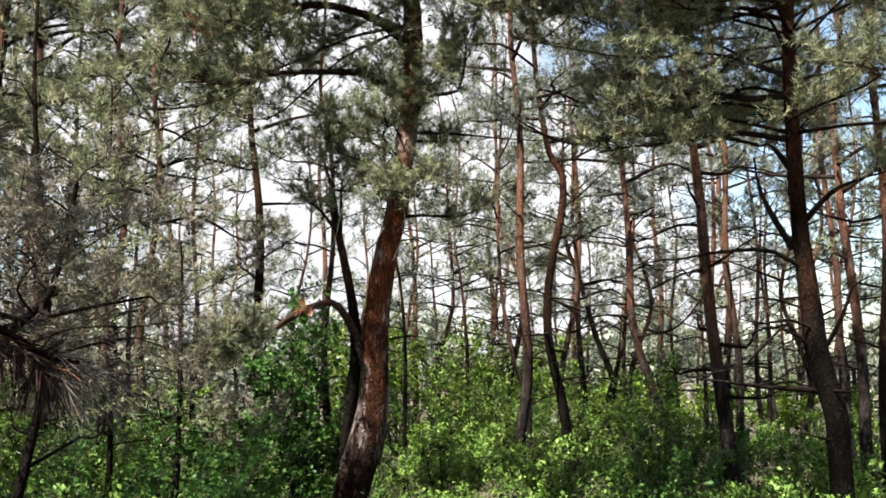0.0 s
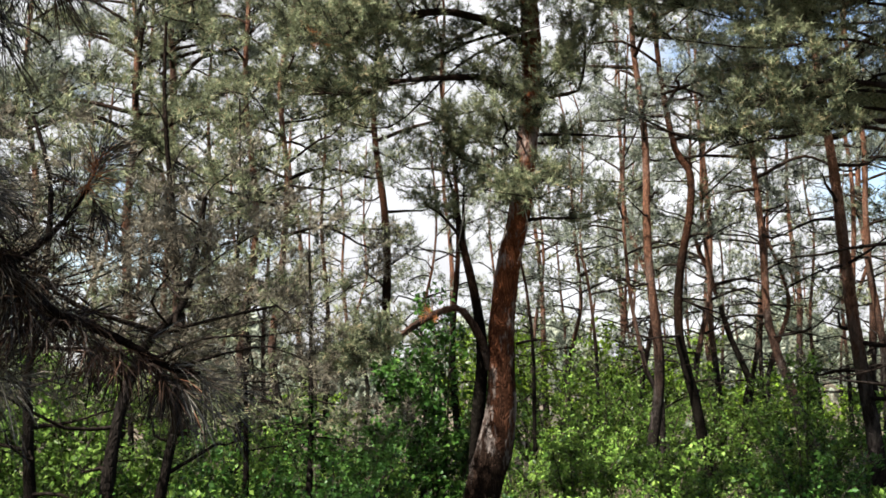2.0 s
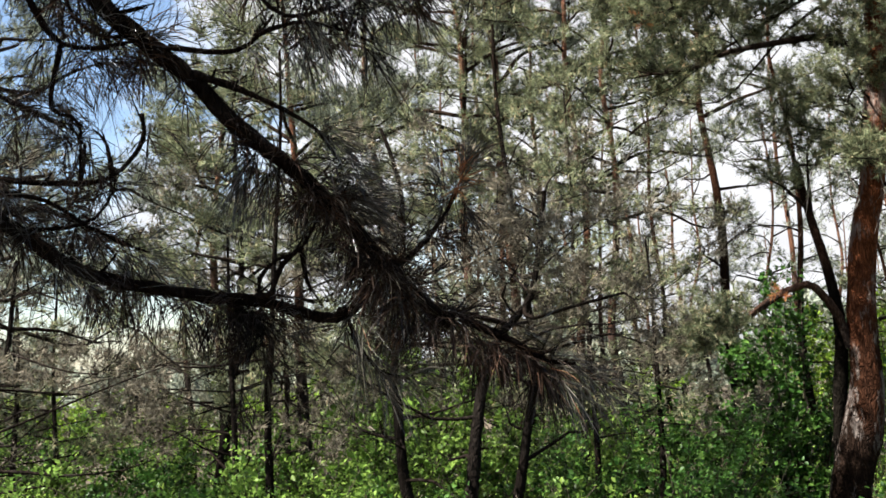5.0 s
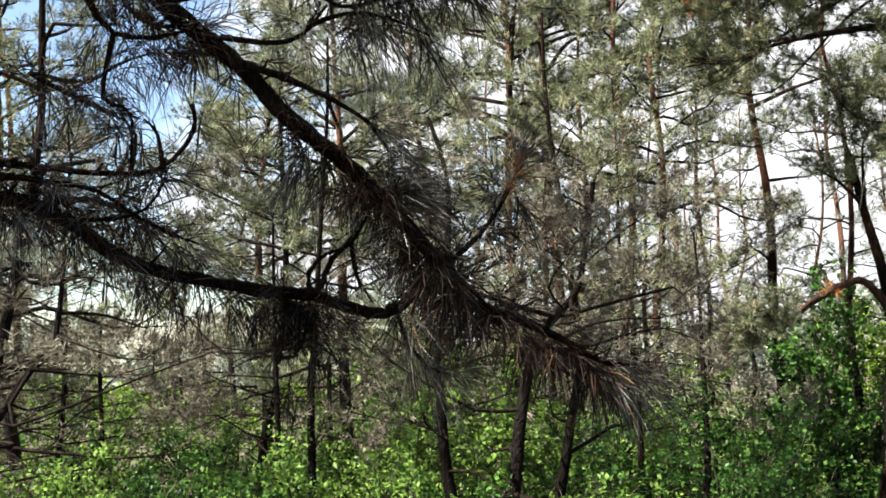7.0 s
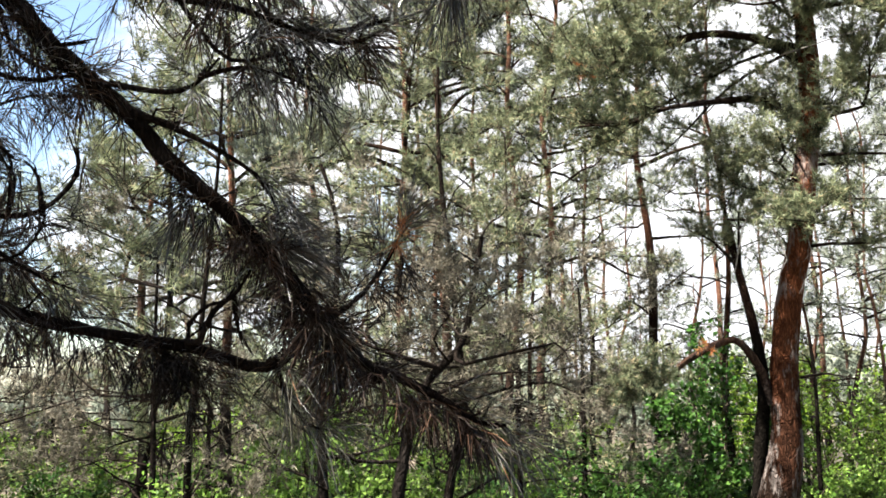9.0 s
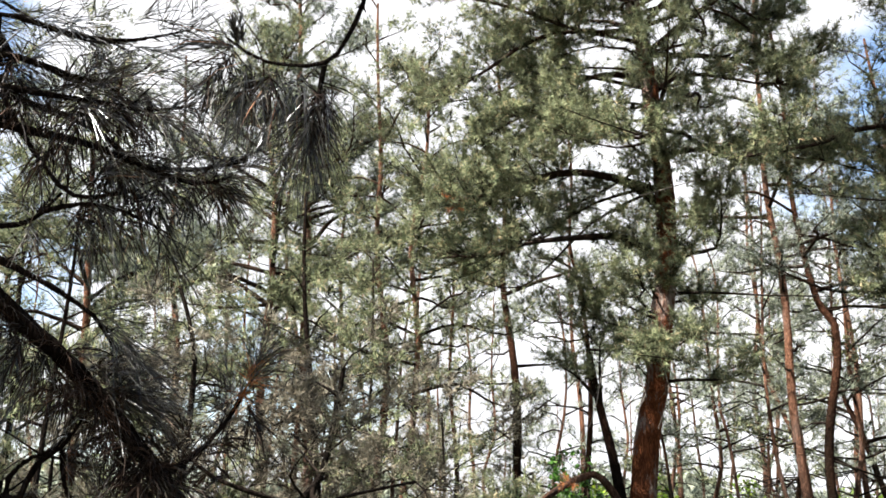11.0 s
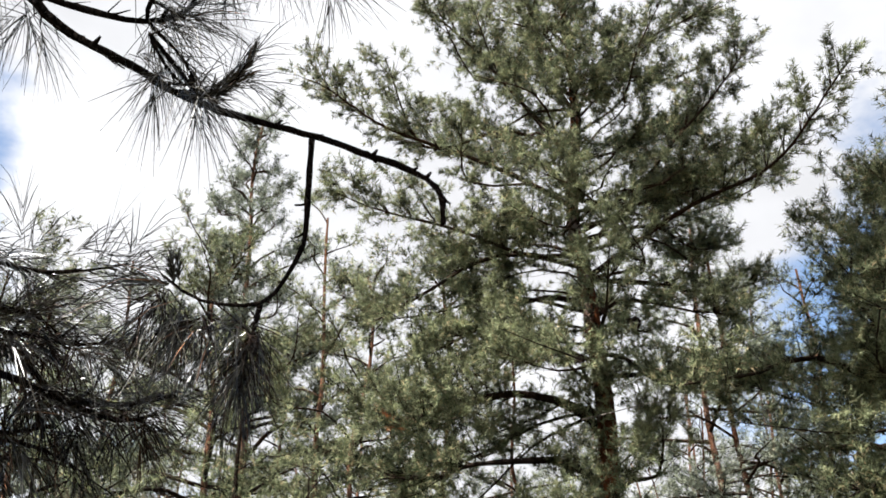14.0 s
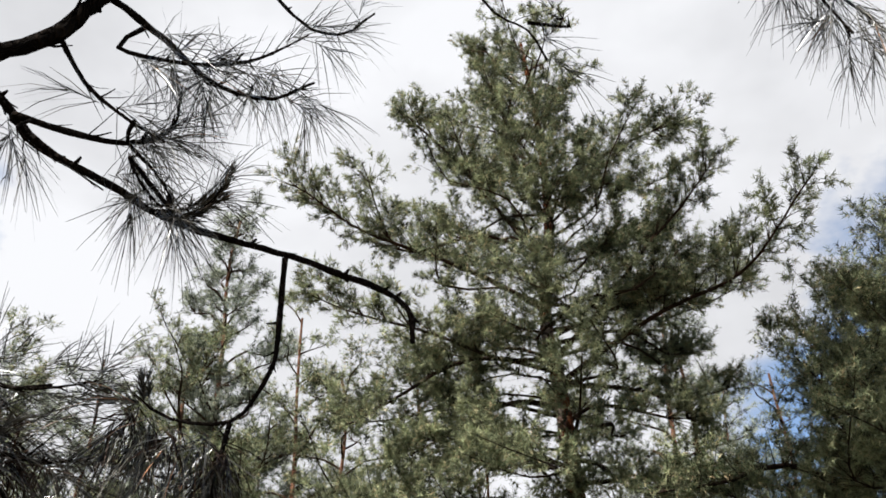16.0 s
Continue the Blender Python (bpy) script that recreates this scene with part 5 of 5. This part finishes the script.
# further pines to the side and behind, and at the back of the wood
for i, (az, dist, r, top, z0, spread, limbs) in enumerate((
    (34, 9.5, 0.10, 5.5, 2.4, 1.8, 24), (38.5, 10.0, 0.09, 4.8, 2.4, 1.5, 16), (51, 10.5, 0.11, 6.6, 2.2, 1.9, 22), (53, 8.5, 0.09, 5.6, 1.7, 1.8, 22),
    (29, 12.5, 0.10, 7.4, 3.0, 1.8, 22), (18.5, 11.5, 0.09, 7.8, 3.2, 1.7, 18),
    (-31, 9.5, 0.11, 8.4, 3.4, 1.7, 16), (-38, 7.0, 0.12, 8.6, 3.6, 1.8, 16), (-26.5, 12.0, 0.10, 8.6, 3.6, 1.7, 16),
)):
    a = radians(az)
    x, y = -math.sin(a) * dist, math.cos(a) * dist
    g = np.random.default_rng(700 + i)
    dx, dy = g.normal(0, 0.12, 2)
    wild_pine([(x, y, -0.1), (x + dx * 0.5, y + dy * 0.5, 1.3), (x + dx * 1.4, y + dy, 2.9)], 700 + i, r, top, (z0, top - 0.1), spread, limbs, dead=9, dead_len=1.0, dens=1.9, leaf=NEEDLE if i % 2 else NEEDLE_BLUE)
# Pine out of view, added so that its crown shades the bent pine
wild_pine([(-4.5, 1.25, -0.1), (-4.4, 1.3, 3.0), (-3.6, 1.8, 7.0), (-2.2, 2.7, 10.5), (-1.6, 3.1, 12.0)], 790, 0.17, 13.6, (10.5, 13.5), 1.8, 30, label="unseen tall leaning pine added to shade the bent pine", dead=6, dens=1.5, far=True, leaf=NEEDLE, shape=0.3)
back_pines = [
    wild_pine([(60 + 4 * i, -60, -0.1), (60 + 4 * i + 0.1, -60, 2.0), (60 + 4 * i + 0.05, -60.1, 4.0)], 800 + i, 0.11, 8.6 + i * 0.5, (3.9, 8.5 + i * 0.5), 1.7, 15, dead=6, dens=0.95, far=True)
    for i in range(3)
]
# low dry boughs of suppressed pines under the wood's edge
for i, (az, dist, top, spread) in enumerate(((28, 7.4, 2.2, 1.0), (38.2, 6.6, 2.8, 1.2), (35, 8.0, 2.3, 1.1), (47, 9.4, 2.5, 1.2), (49, 9.2, 2.9, 1.3), (53, 7.4, 2.6, 1.3), (58, 8.6, 2.8, 1.3), (14.5, 7.5, 2.4, 1.0), (18, 8.0, 2.4, 1.0))):
    a = radians(az)
    x, y = -math.sin(a) * dist, math.cos(a) * dist
    wild_pine([(x, y, -0.1), (x + 0.03, y, 0.8), (x - 0.04, y + 0.05, 1.6)], 760 + i, 0.05, top, (1.0, top), spread, 12, label="low suppressed pine with sparse greyish-brown needles", dead=8, dead_len=0.9, leaf=NEEDLE_DRY if i % 2 else NEEDLE, mat=BARK_DARK, shape=0.5, lift=(-5, 25))
# copied round behind the standpoint, out of view, to hold off sky light
unseen_pine = wild_pine([(76, -60, -0.1), (76.1, -60, 2.0), (76.05, -60.1, 4.0)], 808, 0.11, 9.0, (3.9, 8.9), 1.7, 12, dead=2, dens=0.6, far=True)
g = np.random.default_rng(9)
spots = [(-24, 19), (-19.5, 22), (-15.5, 19), (-12, 24), (-7.5, 20), (-2.5, 22), (1.5, 19), (6.5, 24), (15, 21), (18.5, 25), (26, 22), (51, 19), (57, 15), (-30, 16), (-36, 20),
         # pines added out of view; the last three shade the near branches
         (-170, 10), (-148, 9.5), (-125, 9), (-102, 9), (-78, 9), (-55, 10.5), (112, 13), (135, 12), (103, 3.75), (133, 3.2), (160, 4.6)]
for i, (az, dist) in enumerate(spots):
    a, s = radians(az), g.uniform(0.9, 1.15)
    ob = copy_thing(unseen_pine if abs(az) > 54 and az != 57 else back_pines[i % 3], pose(-math.sin(a) * dist, math.cos(a) * dist, -0.02, 0, 0, g.uniform(0, 360)))
    ob.scale = (s, s, s)
young_pines = [
    wild_pine([(60 + 4 * i, -70, -0.1), (60 + 4 * i + 0.1, -70, 1.0), (60 + 4 * i + 0.05, -70.1, 2.0)], 820 + i, 0.07, 4.6 + i * 0.7, (1.0, 4.5 + i * 0.7), 1.35, 14, label="young pine with branches down to the undergrowth", dead=5, dens=0.8, far=True, leaf=(NEEDLE, NEEDLE_BLUE)[i])
    for i in range(2)
]
for i, (az, dist) in enumerate(((-25, 16), (-22, 20), (-17.5, 17), (-14, 22), (-10.5, 18), (-6.5, 23), (-3, 17.5), (0.5, 21), (4, 23), (7.5, 27), (14.5, 18), (17, 14), (20.5, 16), (24, 14), (52, 15), (58, 13), (11, 33), (-9, 30), (-19, 28), (-1, 25), (-5, 26), (-8, 21), (-12, 26), (-16, 24), (-20, 24), (-23.5, 23), (2.5, 27), (-3.5, 20.5), (-10, 24), (-14.5, 19), (-18.5, 20))):
    a, s = radians(az), g.uniform(0.8, 1.1)
    ob = copy_thing(young_pines[i % 2], pose(-math.sin(a) * dist, math.cos(a) * dist, -0.02, 0, 0, g.uniform(0, 360)))
    ob.scale = (s, s, s)
thin_pines = [
    wild_pine([(60 + 4 * i, -80, -0.1), (60.25 + 4 * i, -80.1, 1.2), (59.95 + 4 * i, -80, 2.4), (60.2 + 4 * i, -79.9, 3.4)], 840 + i, 0.075, 5.8 + i * 0.6, (2.3 - 0.4 * i, 5.7 + i * 0.6), 1.5, 17, label="thin crooked pine with an open grey-green crown", dead=12, dead_len=1.1, dens=0.8, far=True, leaf=(NEEDLE_BLUE, NEEDLE)[i % 2], shape=0.6)
    for i in range(3)
]
for i, (az, dist) in enumerate(((-21.5, 18), (-20, 13.8), (-15, 16), (-11.5, 15.5), (-7.6, 14.5), (-4.2, 16), (-0.6, 15.8), (1.8, 17), (4.5, 19), (8.2, 17), (12, 20), (19.5, 18), (23, 19), (30, 17), (36, 17.5), (40, 14))):
    a, s = radians(az), g.uniform(0.85, 1.1)
    ob = copy_thing(thin_pines[i % 3], pose(-math.sin(a) * dist, math.cos(a) * dist, -0.02, 0, 0, g.uniform(0, 360)))
    ob.scale = (s, s, s)
for ob, (az, dist) in zip(thin_pines, ((-18.6, 15), (-3.2, 21), (26.5, 17.5))):
    ob.location = (-math.sin(radians(az)) * dist, math.cos(radians(az)) * dist, -0.02)
dry_pine = wild_pine([(72, -70, -0.1), (72.1, -70, 0.8), (72.05, -70.1, 1.6)], 830, 0.06, 3.2, (0.3, 3.1), 1.5, 15, label="low pine with dense greyish-brown dry boughs", dead=8, dens=1.1, far=True, leaf=NEEDLE_DRY, mat=BARK_DARK, shape=0.5, lift=(-5, 25))
for i, (az, dist) in enumerate(((14, 13), (18, 15.5), (21.5, 12.5), (25, 16), (29, 14.5), (31, 11.5), (35, 15.5), (38, 12), (42.5, 15), (49, 14), (54, 12), (10, 17), (33, 20), (44, 20))):
    a, s = radians(az), g.uniform(0.75, 1.1)
    ob = copy_thing(dry_pine, pose(-math.sin(a) * dist, math.cos(a) * dist, -0.02, 0, 0, g.uniform(0, 360)))
    ob.scale = (s, s, s)
dry_pine.location = (-math.sin(radians(62)) * 11, math.cos(radians(62)) * 11, -0.02)
unseen_pine.location = (-math.sin(radians(178)) * 7, math.cos(radians(178)) * 7, -0.02)
for ob, (az, dist) in zip(young_pines, ((-12.5, 29), (22, 24))):
    ob.location = (-math.sin(radians(az)) * dist, math.cos(radians(az)) * dist, -0.02)
for ob, (az, dist) in zip(back_pines, ((-4.5, 28), (12.8, 30), (-21, 30))):
    ob.location = (-math.sin(radians(az)) * dist, math.cos(radians(az)) * dist, -0.02)


# ---- undergrowth ----
g = np.random.default_rng(17)
count = 0
for ring, (dist, step, height, wide) in enumerate(((4.2, 7.0, 0.85, 1.0), (5.5, 6.5, 0.85, 1.2), (7.2, 6.5, 0.82, 1.3), (9.2, 5.5, 0.8, 1.5), (11.6, 4.8, 0.8, 1.7), (14.5, 4.2, 0.85, 2.0))):
    az = -33.0 + g.uniform(0, step)
    while az < 60:
        a, d, k = radians(az + g.uniform(-1.5, 1.5)), dist * g.uniform(0.92, 1.08), g.uniform(0.75, 1.25) * (1.22 if az > 14 else 1.0)
        x, y = -math.sin(a) * d, math.cos(a) * d
        if math.hypot(x + 0.68, y - 7.47) > 0.35 and math.hypot(x - 2.9, y - 7.45) > 0.3:
            shrub(x, y, height * k, wide * k, 300 + count, int((2650 - 320 * ring) * k), size=0.033 + 0.007 * ring, mat=LEAF if g.random() < 0.72 else LEAF_DARK)
        count += 1
        az += step * g.uniform(0.75, 1.25)
shrub(-1.05, 8.3, 2.55, 1.1, 501, 3400, size=0.07, mat=LEAF_DARK, label="tall dark green broad-leaved bush beside the large pine")
shrub(-1.75, 8.0, 1.25, 1.2, 502, 2200, size=0.065, mat=LEAF_DARK, label="dark green broad-leaved bush beside the large pine")
shrub(-3.2, 6.4, 1.75, 1.5, 503, 3400, size=0.055, label="bright green bush under the dark pines")
shrub(-3.2, 5.3, 1.6, 1.4, 505, 3200, size=0.05, label="bright green bush under the dark pines")
shrub(2.3, 10.8, 1.7, 1.5, 504, 2300, size=0.06, label="bright green bush among the pine trunks")
for i, (az, d, h, w_) in enumerate(((2.5, 17, 2.6, 3.2), (-1.0, 18, 2.5, 3.2), (-4.5, 19, 2.4, 3.4), (1.2, 13.2, 2.0, 2.2), (-1.8, 13.4, 1.8, 2.2), (-4.6, 14, 1.6, 2.2), (-8, 14.5, 1.4, 2.4), (-13.5, 14.2, 1.2, 2.4), (6, 20, 2.2, 3.0), (-9, 21, 1.5, 3.4), (-13, 20, 1.3, 3.4), (-18, 20, 1.3, 3.4), (-23, 19, 1.3, 3.4), (16, 19, 1.4, 3.4), (23, 20, 1.5, 3.6), (29, 18.5, 1.4, 3.6), (35, 21, 1.6, 3.6), (41, 18, 1.3, 3.6), (47, 20, 1.5, 3.6), (53, 18, 1.5, 3.6), (59, 17, 1.5, 3.6))):
    a = radians(az)
    near_by = d < 15
    shrub(-math.sin(a) * d, math.cos(a) * d, h, w_, 520 + i, 2000 if near_by else 2300, size=0.062 if near_by else 0.10, mat=LEAF if near_by else LEAF_FAR, label="sunlit yellow-green young tree behind the pines", lowest=0.3, name="young_tree")


# ---- grass and far wood ----
def grass():
    rng = np.random.default_rng(3)
    n = 46000
    turn = np.where(np.arange(n) < 26000, rng.uniform(-34, 62, n), rng.uniform(62, 326, n))
    az, d = np.radians(turn), np.where(np.arange(n) < 26000, 3.0, 0.7) + 11 * rng.random(n) ** 0.8
    p = np.stack([-np.sin(az) * d, np.cos(az) * d, -0.06 + 0 * d], -1)
    h = rng.uniform(0.12, 0.42, (n, 1))
    t = rng.uniform(0, 2 * np.pi, n)
    side = np.stack([np.cos(t), np.sin(t), 0 * t], -1) * 0.006
    tip = p + np.array([0, 0, 1.0]) * h + rng.normal(0, 0.3, (n, 3)) * h * (1, 1, 0.1)
    v = np.stack([p - side, p + side, tip], 1).reshape(-1, 3)
    tagged(new("grass", mesh_of("grass", v, np.arange(3 * n).reshape(-1, 3), GRASS)), "sparse green grass between shrubs and on the forest floor", "grass", kind="stuff")


def far_wood():
    rng = np.random.default_rng(4)
    n = 34000
    az = np.radians(rng.uniform(-60, 80, n))
    d = rng.uniform(24, 95, n)
    crest = 1.2 + 0.022 * d + (0.4 + 0.012 * d) * (np.sin(az * 23) + 0.7 * np.sin(az * 61 + 1))
    p = np.stack([-np.sin(az) * d, np.cos(az) * d, crest * rng.random(n) ** 0.6], -1)
    q = rng.normal(0, 1, (n, 3, 3)) * (0.0058 * d)[:, None, None]
    v = (p[:, None] + q).reshape(-1, 3)
    tagged(new("far_wood", mesh_of("far_wood", v, np.arange(3 * n).reshape(-1, 3), NEEDLE_BLUE)), "low distant wood edge beyond the pines", "woods", kind="stuff")


grass()
far_wood()
